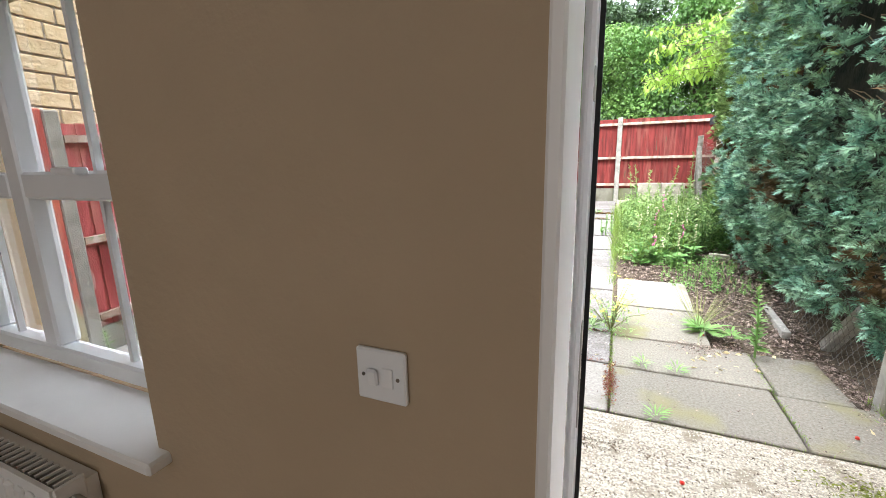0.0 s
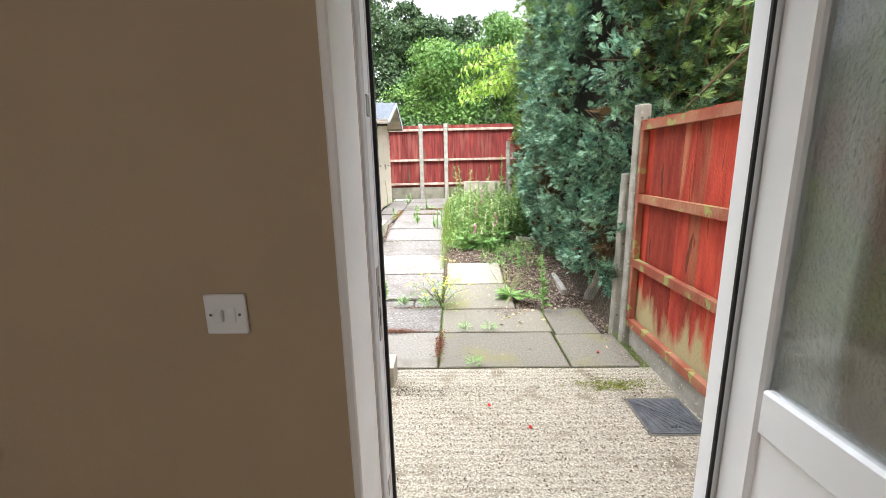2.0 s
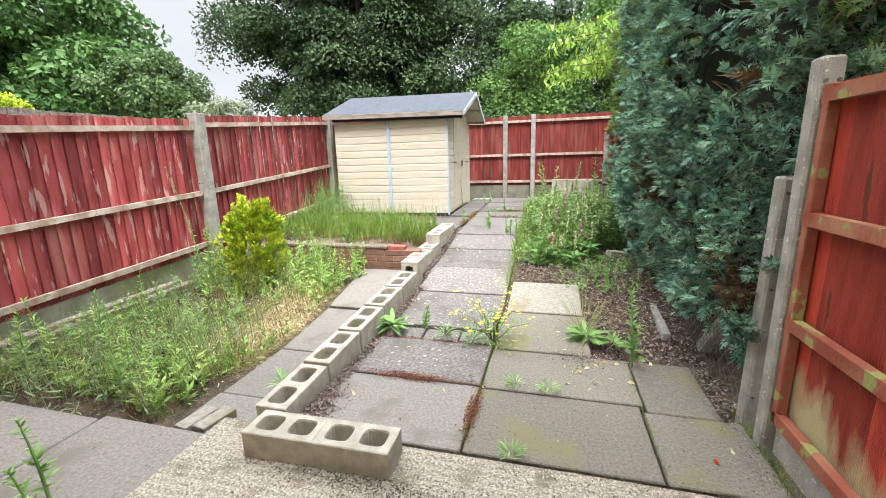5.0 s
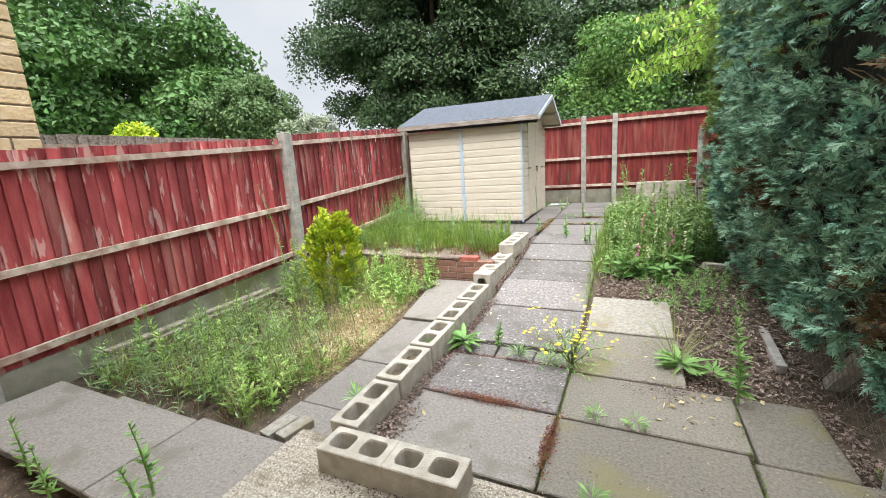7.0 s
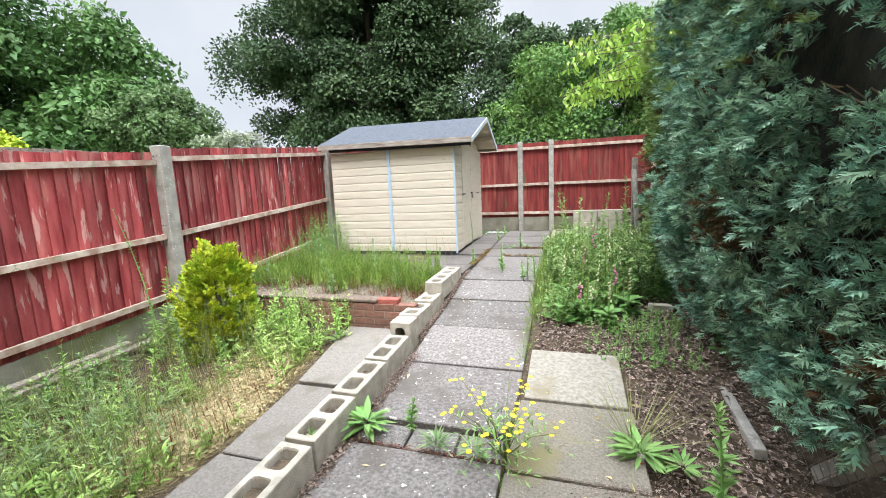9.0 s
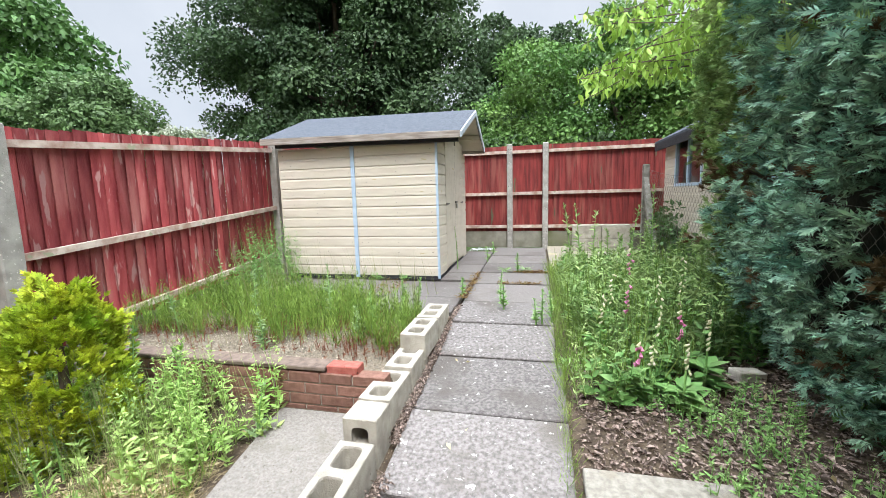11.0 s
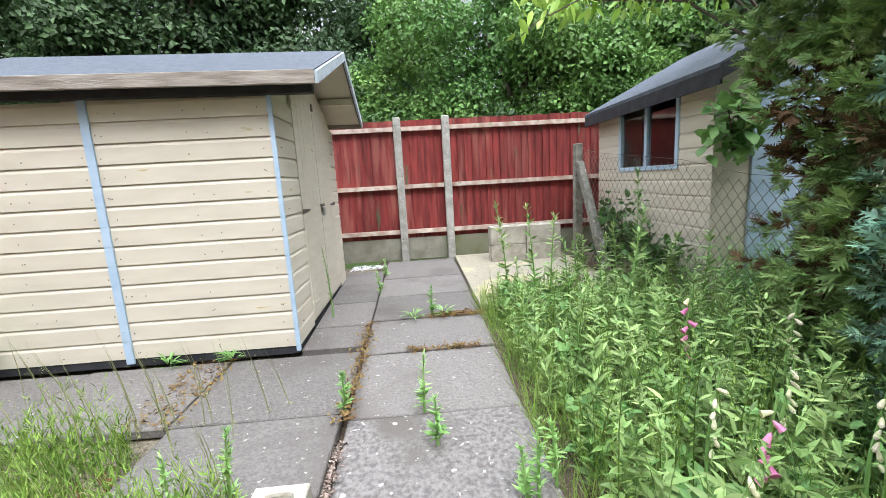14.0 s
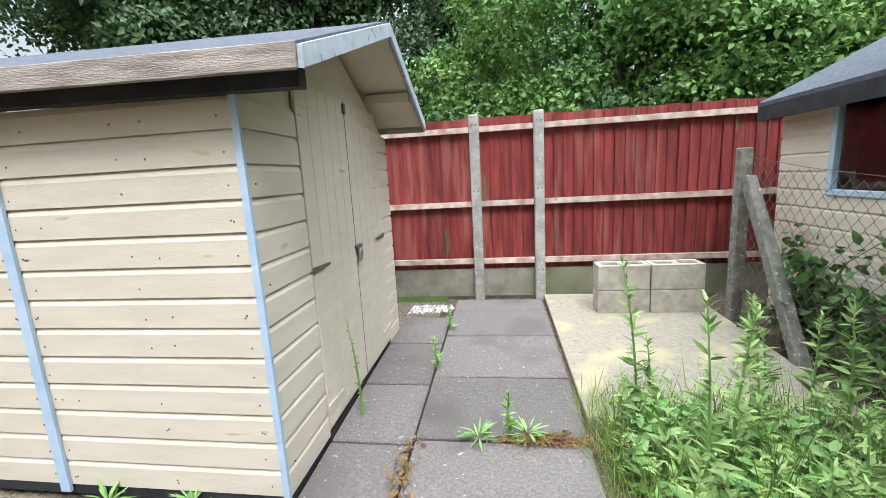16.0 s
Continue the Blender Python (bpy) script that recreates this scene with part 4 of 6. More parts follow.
        roof.append(part("barge_board", prism([(ya, za - 0.01), (YM, 2.63), (YM, 2.56), (ya, za - 0.08)], "x", RX1, RX1 + 0.018), M_BARGE, s, "flaking grey blue painted barge board"))
        roof.append(part("barge_board", prism([(ya, za - 0.01), (YM, 2.63), (YM, 2.56), (ya, za - 0.08)], "x", RX0 - 0.018, RX0), M_GREYWOOD, s))
        roof.append(part("fascia", box(RX0, RX1, min(ya, ya - 0.02 * sgn), max(ya, ya - 0.02 * sgn), za - 0.085, za - 0.005, 0.003), M_GREYWOOD, s, "weathered bare wooden fascia with knots"))
    # near-black strip painting the shadow band under the front eave
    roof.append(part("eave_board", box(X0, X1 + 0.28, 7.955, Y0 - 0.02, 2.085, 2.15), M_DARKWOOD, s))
    roof.append(part("purlin", box(X1 - 0.01, RX1 - 0.02, 9.55, 9.61, 2.3, 2.36), M_CREAM, s))
    for o in roof:
        o.matrix_basis = pose(RX1, 0, 2.2, 0, 0.9) @ pose(-RX1, 0, -2.2)
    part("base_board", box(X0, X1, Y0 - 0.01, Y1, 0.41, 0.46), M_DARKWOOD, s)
    return s


shed()


def far_shed():
    s = thing("neighbour_shed", "cream painted shed with a small window and blue door", "shed")
    X0, X1, Y0, Y1, Z, E = 1.8, 3.9, 8.3, 10.2, 0.4, 2.17
    me = mesh_of("board", plank(Y1 - Y0, 0.13), M_CREAM)
    n = 14
    h = (E - Z) / n
    for k in range(n):
        z = Z + k * h
        if 1.5 < z + h / 2 < 2.12:
            for ya, yb in ((Y0, 8.7), (9.7, Y1)):
                o = part("board", me, None, s)
                o.matrix_basis = pose(X0, yb, z, 0, 0, -90) @ Matrix.Diagonal(((yb - ya) / (Y1 - Y0), 1, 1, 1))
        else:
            o = part("board", me, None, s)
            o.matrix_basis = pose(X0, Y1, z, 0, 0, -90)
    gable = prism([(X0 + 0.0, Z), (X1, Z), (X1, E), ((X0 + X1) / 2, 2.7), (X0, E)], "y", Y0, Y0 + 0.02)
    part("gable_wall", gable, M_CREAM, s)
    part("gable_wall", prism([(X0 + 0.0, Z), (X1, Z), (X1, E), ((X0 + X1) / 2, 2.7), (X0, E)], "y", Y1 - 0.02, Y1), M_CREAM, s)
    # Added panel: its dark colour stands in for the unlit inside behind the panes.
    part("partition", box(X0 + 0.5, X0 + 0.52, Y0 + 0.03, Y1 - 0.03, Z, E - 0.02), M_DARKWOOD, s, "dark panel added behind the window for an unlit interior")
    part("side_wall", box(X1 - 0.02, X1, Y0, Y1, Z, E), M_CREAM, s)
    part("door", box(2.08, 2.85, Y0 - 0.02, Y0, Z + 0.05, 2.2, 0.004), M_BLUE, s, "pale blue painted door")
    for y in (8.7, 9.17, 9.66):
        part("window_frame", box(X0 - 0.03, X0 + 0.02, y, y + 0.045, 1.52, 2.14, 0.004), M_BLUE, s)
    for z in (1.5, 2.12):
        part("window_frame", box(X0 - 0.03, X0 + 0.02, 8.7, 9.7, z, z + 0.04, 0.004), M_BLUE, s)
    for y in (8.74, 9.21):
        part("pane", box(X0 - 0.005, X0, y, y + 0.43, 1.54, 2.12), M_GLASS, s)
    for xa, sgn in ((X0 - 0.15, 1), (X1 + 0.15, -1)):
        xm = (X0 + X1) / 2
        part("roof_felt", prism([(xa, 2.2), (xm, 2.8), (xm, 2.77), (xa, 2.17)], "y", Y0 - 0.2, Y1 + 0.1), M_FELT, s)
        part("barge_board", prism([(xa, 2.19), (xm, 2.78), (xm, 2.68), (xa, 2.09)], "y", Y0 - 0.22, Y0 - 0.2), M_DARKWOOD, s)
    part("fascia", box(X0 - 0.15, X0 - 0.13, Y0 - 0.2, Y1 + 0.1, 2.06, 2.17), M_DARKWOOD, s, "black fascia board")
    return s


far_shed()


# ---- trees and hedges ----
def crown(name, label, centre, radii, count, size, material, clumps=60, trunk=True, seed=1, base=None, spread=0.32):
    """A tree: a tapered trunk with limbs, and a crown of clumps of leaves."""
    rng = np.random.default_rng(seed)
    c, r = np.array(centre, float), np.array(radii, float)
    t = thing(name, label, "tree", at=(centre[0], centre[1], base if base is not None else 0.4))
    o = np.array((centre[0], centre[1], base if base is not None else 0.4))
    d = rng.normal(size=(clumps, 3))
    d /= np.linalg.norm(d, axis=1, keepdims=True)
    cl = c + d * r * (rng.uniform(0.42, 1.0, (clumps, 1)))
    rad = rng.uniform(0.6, 1.3, clumps) * spread * r.mean()
    which = rng.integers(0, clumps, count)
    u = rng.normal(size=(count, 3))
    u /= np.linalg.norm(u, axis=1, keepdims=True)
    u[:, 2] = np.where(u[:, 2] < -0.3, -u[:, 2], u[:, 2])
    p = cl[which] + u * rad[which][:, None] * rng.uniform(0.6, 1.05, (count, 1)) * (1, 1, 0.75)
    along = u * 0.6 + rng.normal(size=(count, 3)) * 0.6 + (0, 0, -0.35)
    up = u + rng.normal(size=(count, 3)) * 0.4
    s = size * rng.uniform(0.6, 1.3, count)
    leaf_thing("leaves", leaf_mesh("leaves", material, p - o, along, up, s, s * 0.6), t)
    if trunk:
        bm = bmesh.new()
        h = c[2] - o[2]
        tube_into(bm, [(0, 0, -0.3), (0.05, 0, h * 0.4), (0, 0.1, h * 0.8), (0, 0, h + r[2] * 0.5)], [0.28, 0.2, 0.15, 0.05], 10)
        for k in range(min(14, clumps)):
            e = cl[k] - o
            q = Vector((0, 0, h * rng.uniform(0.4, 0.8)))
            tube_into(bm, [q, q.lerp(Vector(e), 0.5) + Vector((0, 0, 0.2)), e], [0.09, 0.05, 0.02], 6)
        part("trunk", bm, M_BARK, t)
    return t


crown("broadleaf_tree", "large dark green tree behind the cream shed", (-7.3, 17.5, 6.4), (5.5, 3.0, 5.9), 180000, 0.15, M_DARKLEAF, 170, seed=3, spread=0.26)
crown("broadleaf_tree", "dark green tree filling in behind the ivy", (-1.0, 21.0, 5.2), (2.7, 2.0, 3.9), 40000, 0.17, M_DARKLEAF, 60, seed=13)
crown("ivy_covered_tree", "ivy covered bright green tree behind the fence", (2.3, 15.2, 3.0), (4.4, 2.4, 3.1), 120000, 0.115, M_MIDLEAF, 180, seed=4, spread=0.26)
crown("broadleaf_tree", "rounded mid green tree beyond the neighbouring garden", (-24.0, 13.0, 5.2), (8.0, 6.0, 7.0), 100000, 0.27, M_LEFTTREE, 190, seed=5, spread=0.24)
crown("shrub", "light green bush beyond the red fence", (-15.2, 14.2, 3.0), (2.6, 2.0, 2.7), 40000, 0.15, M_BUSHLEAF, 80, seed=6)
crown("shrub", "pale flowering bush beyond the red fence", (-11.8, 14.4, 2.3), (1.6, 1.2, 1.6), 14000, 0.11, M_PALELEAF, 40, seed=16)
crown("shrub", "yellow green shrub in the neighbouring garden", (-10.5, 7.0, 1.9), (1.4, 1.2, 0.9), 9000, 0.1, M_GOLD, 30, seed=17)
crown("broadleaf_tree", "dark tree behind the neighbouring shed", (8.5, 15.5, 4.0), (4.2, 3.0, 4.0), 60000, 0.18, M_DARKLEAF, 100, seed=8)
crown("hedge_bank", "dark overgrown bank of shrubs behind the back fence", (-1.0, 14.0, 1.5), (9.0, 1.0, 1.2), 30000, 0.14, M_DARKLEAF, 80, seed=9, trunk=False, spread=0.2)


def sprays(rng, pos, along, size, n_side=4):
    """Flat conifer sprays: a midrib leaf and side leaves in one plane for each position."""
    n = len(pos)
    along = along / np.linalg.norm(along, axis=1, keepdims=True)
    up = rng.normal(size=(n, 3)) * 0.6 + (0, 0, 1)
    side = np.cross(along, up)
    side /= np.linalg.norm(side, axis=1, keepdims=True)
    up = np.cross(side, along)
    P, A, U, Ls = [pos], [along], [up], [size]
    for k in range(n_side):
        f = 0.15 + 0.7 * k / n_side
        for sg in (-1, 1):
            P.append(pos + along * (size * f)[:, None])
            A.append(along * 0.75 + side * sg * (0.75 + 0.1 * k) + rng.normal(size=(n, 3)) * 0.08)
            U.append(up)
            Ls.append(size * (0.62 - 0.4 * f))
    return np.concatenate(P), np.concatenate(A), np.concatenate(U), np.concatenate(Ls)


def conifer_hedge():
    o = np.array((2.2, 5.35, 0.0))
    t = thing("conifer", "tall blue-green conifer hedge overhanging a wire fence", "hedge", at=tuple(o))
    rng = np.random.default_rng(11)
    nc, per = 9600, 10
    a = np.where(rng.uniform(0, 1, nc) < 0.72, np.pi + rng.uniform(-1.25, 1.25, nc), rng.uniform(0, 2 * np.pi, nc))
    z = rng.uniform(0.28, 4.1, nc)
    ca, sa = np.cos(a), np.sin(a)
    q = (np.abs(ca) ** 8 + np.abs(sa) ** 8) ** -0.125
    bulge = np.array([noise.noise(Vector((c * 2.2, s_ * 4.0, zz * 1.3))) for c, s_, zz in zip(ca * q, sa * q, z)])
    fine = np.array([noise.noise(Vector((c * 7, s_ * 13, zz * 5.5))) for c, s_, zz in zip(ca * q, sa * q, z)])
    ex = 1 + 0.16 * bulge + 0.17 * fine
    ex *= np.where(z > 2.9, 1 - 0.3 * (z - 2.9), 1) * np.where(z < 0.9, 0.82 + 0.2 * z, 1)
    depth = 1 - rng.uniform(0, 1, nc) ** 1.5 * 0.2
    extra = np.random.default_rng(12)
    top = extra.uniform(0, 1, nc) < 0.13
    z = np.where(top, 3.7 + 0.25 * fine, z)
    depth = np.where(top, np.sqrt(extra.uniform(0, 1, nc)), depth)
    c = np.stack([o[0] + ca * q * ex * depth * 0.93 - sa * 0.03, o[1] + sa * q * ex * depth * 2.13, z], 1)
    hollow = ((c[:, 1] - 3.85) / 0.42) ** 2 + ((z - 2.15) / 0.5) ** 2 < 1 + 0.5 * fine
    keep = (~hollow | (rng.uniform(0, 1, nc) < 0.12)) & (fine > -0.42)
    c, ca, sa, z = c[keep], ca[keep], sa[keep], z[keep]
    nc = len(c)
    face = np.stack([ca, sa * 0.7, rng.uniform(-0.15, 0.55, nc)], 1) + rng.normal(size=(nc, 3)) * 0.28
    who = np.repeat(np.arange(nc), per)
    n = len(who)
    along = face[who] + rng.normal(size=(n, 3)) * 0.42
    along /= np.linalg.norm(along, axis=1, keepdims=True)
    wide = rng.uniform(0.7, 1.35, nc)[who]
    p = c[who] + along * (rng.uniform(-0.01, 0.055, n) * wide)[:, None]
    dead_clump = ((noise_mask(c, 2.2, 3.0) > 0.46) & (z < 1.7)) | ((c[:, 1] > 6.9) & (z < 1.9) & (z > 0.7) & (rng.uniform(0, 1, nc) < 0.35)) | (rng.uniform(0, 1, nc) < 0.03)
    dead = dead_clump[who]
    size = rng.uniform(0.04, 0.082, n) * wide
    end = (p[:, 1] > 6.75) & ~dead
    for sel, m, nm in ((~dead & ~end, M_CONIFER, "foliage"), (end, M_FROND, "end_foliage"), (dead, M_BROWNSPRAY, "dead_foliage")):
        P, A, U, S = sprays(rng, p[sel], along[sel], size[sel], 3)
        leaf_thing(nm, leaf_mesh(nm, m, P - o, A, U, S, S * 0.25, 0.08), t, {"dead_foliage": "dead brown sprays", "end_foliage": "mid green sprays at the end of the hedge"}.get(nm, ""))
    m = 3600
    pick = rng.choice(np.nonzero((p[:, 2] > 1.9) & (sa[who] < 0.9))[0], m)
    high = pick[rng.uniform(0, 1, m) < (p[pick, 2] - 1.7) / 2.2]
    k = len(high)
    out = np.stack([ca, sa * 0.7, np.zeros(nc)], 1)[who]
    P, A, U, S = sprays(rng, p[high], out[high] + (0, 0, 0.7) + rng.normal(size=(k, 3)) * 0.5, rng.uniform(0.08, 0.16, k), 6)
    leaf_thing("fresh_fronds", leaf_mesh("fresh_fronds", M_FROND, P - o, A, U, S, S * 0.16, 0.08), t, "fresh green feathery fronds")
    bm = bmesh.new()
    for x, y in ((0.05, -1.4), (-0.1, -0.6), (0.1, 0.3), (-0.35, 1.25)):
        tube_into(bm, [(x, y, -0.1), (x + 0.04, y, 1.2), (x, y, 3.2)], [0.09, 0.07, 0.03], 8)
        for k in range(16):
            zz = rng.uniform(0.5, 3.2)
            aa = rng.uniform(0, 6.28)
            tube_into(bm, [(x, y, zz), (x + 0.35 * math.cos(aa), y + 0.35 * math.sin(aa), zz + 0.12), (x + 0.62 * math.cos(aa), y + 0.45 * math.sin(aa), zz + 0.3)], [0.02, 0.012, 0.005], 5)
    part("trunk", bm, M_BARK, t)
    # closed dark shell: gaps between sprays show painted shade instead of twigs
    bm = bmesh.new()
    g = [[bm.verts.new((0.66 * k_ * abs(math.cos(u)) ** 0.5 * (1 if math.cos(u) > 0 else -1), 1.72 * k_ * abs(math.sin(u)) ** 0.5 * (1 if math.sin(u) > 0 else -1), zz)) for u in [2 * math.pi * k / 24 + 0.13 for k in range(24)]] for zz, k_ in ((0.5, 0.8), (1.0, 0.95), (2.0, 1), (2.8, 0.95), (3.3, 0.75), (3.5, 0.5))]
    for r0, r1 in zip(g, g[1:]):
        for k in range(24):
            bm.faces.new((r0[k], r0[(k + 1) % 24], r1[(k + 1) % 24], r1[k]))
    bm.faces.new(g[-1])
    part("twig_mass", bm, M_HEDGESHADE, t, "near-black shell standing in for the shade inside the hedge")
    # boughs that hang out over the fence towards the house
    P, D, S = [], [], []
    for k in range(120):
        s0 = Vector((rng.uniform(1.9, 2.6), rng.uniform(3.6, 4.3), rng.uniform(1.5, 3.3)))
        e = Vector((rng.uniform(1.4, 2.7), rng.uniform(1.7, 3.2) if k % 3 else rng.uniform(2.7, 3.5), s0.z + rng.uniform(0.05, 0.6)))
        e.z = max(e.z, 1.86 + 0.1 * abs(e.y - 3))
        mid = (s0 + e) / 2 + Vector((rng.uniform(-0.15, 0.1), 0, rng.uniform(-0.1, 0.12)))
        bm = bmesh.new()
        tube_into(bm, [s0 - Vector(o), mid - Vector(o), e - Vector(o)], [0.014, 0.009, 0.003], 5)
        part("bough", bm, M_TWIGBARK, t)
        for j in range(58):
            f = rng.uniform(0.2, 1.0)
            b = s0.lerp(mid, f * 2) if f < 0.5 else mid.lerp(e, f * 2 - 1)
            P.append(np.array(b) + rng.normal(0, 0.035, 3))
            D.append(np.array((e - mid).normalized()) * 0.8 + rng.normal(size=3) * (0.55, 0.45, 0.25) + (0, 0, -0.08))
            S.append(rng.uniform(0.06, 0.125) * (1.15 - 0.4 * f))
    P, D, S = np.array(P), np.array(D), np.array(S)
    fresh = rng.uniform(0, 1, len(P)) < 0.38
    for sel, m, nm in ((fresh, M_FROND, "fresh_fronds"), (~fresh, M_SHADEFROND, "older_fronds")):
        Q, A, U, Z = sprays(rng, P[sel], D[sel], S[sel], 4)
        leaf_thing(nm, leaf_mesh(nm, m, Q - o, A, U, Z, Z * 0.2, 0.08), t, "flat green fronds above the fence")
    for k in range(34):
        y, z0 = rng.uniform(3.4, 4.5), rng.uniform(1.3, 2.3)
        bm = bmesh.new()
        tube_into(bm, [(0.1, y - 5.35 + 0.2, z0 - 0.2), (-0.3, y - 5.35, z0 + 0.05), (-0.62 - rng.uniform(0, 0.12), y - 5.35 + rng.uniform(-0.3, 0.3), z0 + rng.uniform(0.1, 0.5))], [0.014, 0.009, 0.003], 5)
        part("bough", bm, M_TWIGBARK, t, "bare brown bough")
    return t


def noise_mask(p, sc, seed):
    return np.array([noise.noise(Vector(v) * sc + Vector((seed, seed, seed))) for v in p])


conifer_hedge()


def stems(name, label, spots, material, leaf_len=0.06, leaf_w=0.25, per_m=70, seed=1, whorl=0.9, droop=0.0, kind="stuff", category="weeds", leaf_top=0.25):
    """Upright leafy stems at spots (x, y, z, height), joined into one mesh."""
    rng = np.random.default_rng(seed)
    P, A, U, L_, W_ = [], [], [], [], []
    for x, y, z, h in spots:
        lean = rng.normal(0, 0.09, 2)
        top = np.array((lean[0], lean[1], 1.0))
        k = max(4, int(h * per_m))
        f = rng.uniform(0.05, 1.0, k)
        base = np.array((x, y, z)) + top * (f * h)[:, None]
        ang = rng.uniform(0, 6.283, k)
        d = np.stack([np.cos(ang), np.sin(ang), np.full(k, 0.6 - droop)], 1) + rng.normal(size=(k, 3)) * 0.3
        P.append(base)
        A.append(d)
        U.append(np.tile((0.0, 0.0, 1.0), (k, 1)) + rng.normal(size=(k, 3)) * 0.5)
        s = leaf_len * rng.uniform(0.6, 1.2, k) * (1 - (1 - leaf_top) * f ** 2)
        L_.append(s)
        W_.append(s * leaf_w)
        P.append(np.array([(x, y, z), (x, y, z)]))
        A.append(np.array([top, top * 1.0]))
        U.append(np.array([(1.0, 0.1, 0), (0.1, 1.0, 0)]))
        L_.append(np.array((h, h)))
        W_.append(np.array((0.0045, 0.0045)))
    shape = round_leaf_mesh if leaf_w >= 0.24 else leaf_mesh
    me = shape(name, material, np.concatenate(P), np.concatenate(A), np.concatenate(U), np.concatenate(L_), np.concatenate(W_), 0.12)
    return tagged(new(name, me), label, category, kind=kind)


def lower_to_the_back(spots):
    """The same spots, with stems that grow shorter towards the back fence."""
    return [(x, y, z, h * (1 - 0.3 * min(1.5, max(0, y - 7.1)))) for x, y, z, h in spots]


def scatter(rng, n, x0, x1, y0, y1, h0, h1, keep=None):
    out = []
    for _ in range(n):
        x, y = rng.uniform(x0, x1), rng.uniform(y0, y1)
        if keep and not keep(x, y):
            continue
        out.append((x, y, earth(x, y), rng.uniform(h0, h1)))
    return out


def blades(name, label, spots, material, seed, lean=0.22, w=0.0026):
    rng = np.random.default_rng(seed)
    a = np.array(spots)
    n = len(a)
    along = np.stack([rng.normal(0, lean, n), rng.normal(0, lean, n), np.ones(n)], 1)
    up = rng.normal(size=(n, 3))
    up[:, 2] = 0
    return tagged(new(name, leaf_mesh(name, material, a[:, :3], along, up, a[:, 3], w + a[:, 3] * 0.006, 0.1)), label, "grass", kind="stuff")


def tall_weed(label, x, y, z, h, n=40, leaf=0.13, material=None, seed=1, name="tall_weed", tip=True):
    t = thing(name, label, "weed", at=(x, y, z))
    rng = np.random.default_rng(seed)
    bend = rng.normal(0, 0.05, 2)
    bm = bmesh.new()
    pts = [(bend[0] * f * f * h * 1.5, bend[1] * f * f * h * 1.5, f * h) for f in (0, 0.25, 0.5, 0.75, 1)]
    tube_into(bm, pts, [0.008, 0.007, 0.006, 0.004, 0.002], 5)
    part("stem", bm, M_WEED, t)
    f = np.concatenate([rng.uniform(0.12, 0.92, n), rng.uniform(0.9, 1.0, 10)])
    base = np.stack([bend[0] * f * f * h * 1.5, bend[1] * f * f * h * 1.5, f * h], 1)
    a = rng.uniform(0, 6.283, len(f))
    d = np.stack([np.cos(a), np.sin(a), np.where(f > 0.9, 1.3, rng.uniform(0.1, 1.1, len(f)))], 1)
    s = leaf * rng.uniform(0.6, 1.1, len(f)) * (1 - 0.6 * f)
    leaf_thing("leaves", round_leaf_mesh("leaves", material or M_WEED, base, d, rng.normal(size=(len(f), 3)) * 0.5 + (0, 0, 1), s, s * 0.25, 0.15), t)
    return t


R1 = np.random.default_rng(31)
# raised bed
blades("tall_grass", "tall thin bright green grass on the raised gravel bed", scatter(R1, 3000, -3.75, -1.12, 5.85, 7.1, 0.12, 0.34, lambda x, y: not (x > -1.75 and y > 6.66) and y - 5.8 > 0.35 * abs(noise.noise(Vector((x * 2, 0, 5)))) and noise.noise(Vector((x * 2.3, y * 2.3, 1))) > -0.15), M_GRASS, 21, 0.16)
clumped = lambda x, y: not (x > -1.75 and y > 6.66) and noise.noise(Vector((x * 2.6, y * 2.6, 4))) > -0.22 - 0.5 * (y - 6.3)
stems("horsetail", "feathery bright green horsetail stems on the raised bed", scatter(R1, 1350, -3.7, -1.13, 5.85, 7.1, 0.16, 0.42, clumped), M_HORSE, 0.062, 0.13, 90, 22, droop=-1.0, leaf_top=0.5)
stems("red_stem_bases", "red brown lower stems under the green growth", scatter(R1, 1500, -3.7, -1.15, 5.75, 6.9, 0.06, 0.17, clumped), M_REDWEED, 0.03, 0.2, 110, 122)
stems("red_stem_weeds", "reddish stemmed low weeds in the gravel", scatter(R1, 90, -3.5, -1.2, 5.65, 6.3, 0.05, 0.14), M_REDWEED, 0.03, 0.3, 90, 23)
stems("shed_weeds", "bushy weeds between the fence and the cream shed", scatter(R1, 60, -3.78, -3.2, 7.2, 8.0, 0.35, 0.95), M_WEED, 0.07, 0.28, 80, 24)
stems("seeding_grass", "thin seeding stems before the cream shed", scatter(R1, 70, -3.5, -1.15, 6.5, 7.4, 0.4, 0.75), M_STRAWGREEN, 0.02, 0.3, 40, 25)
for i, (x, y, h) in enumerate(((-2.6, 6.25, 0.5), (-1.95, 6.4, 0.55), (-3.2, 6.0, 0.4), (-1.5, 6.0, 0.3), (-2.2, 5.8, 0.3), (-3.5, 6.9, 0.6), (-2.9, 6.8, 0.5))):
    tall_weed("pale fleabane weed among the grass on the raised bed", x, y, earth(x, y), h, 60, 0.09, M_PALEWEED, 140 + i)
# lower bed
lower = lambda x, y: noise.noise(Vector((x * 1.7, y * 1.7, 9))) > -0.12 and not (abs(x + 2.15) < 0.22 and 3.6 < y < 4.6)
blades("wild_grass", "rough grass among the weeds by the red fence", scatter(R1, 6500, -3.75, -1.85, 2.65, 5.35, 0.06, 0.28, lower), M_GRASS, 26, 0.35)
stems("bed_weeds", "mixed green weeds covering the lower bed", scatter(R1, 620, -3.7, -1.85, 2.75, 5.35, 0.1, 0.42, lower), M_MEADOW, 0.09, 0.25, 55, 27)
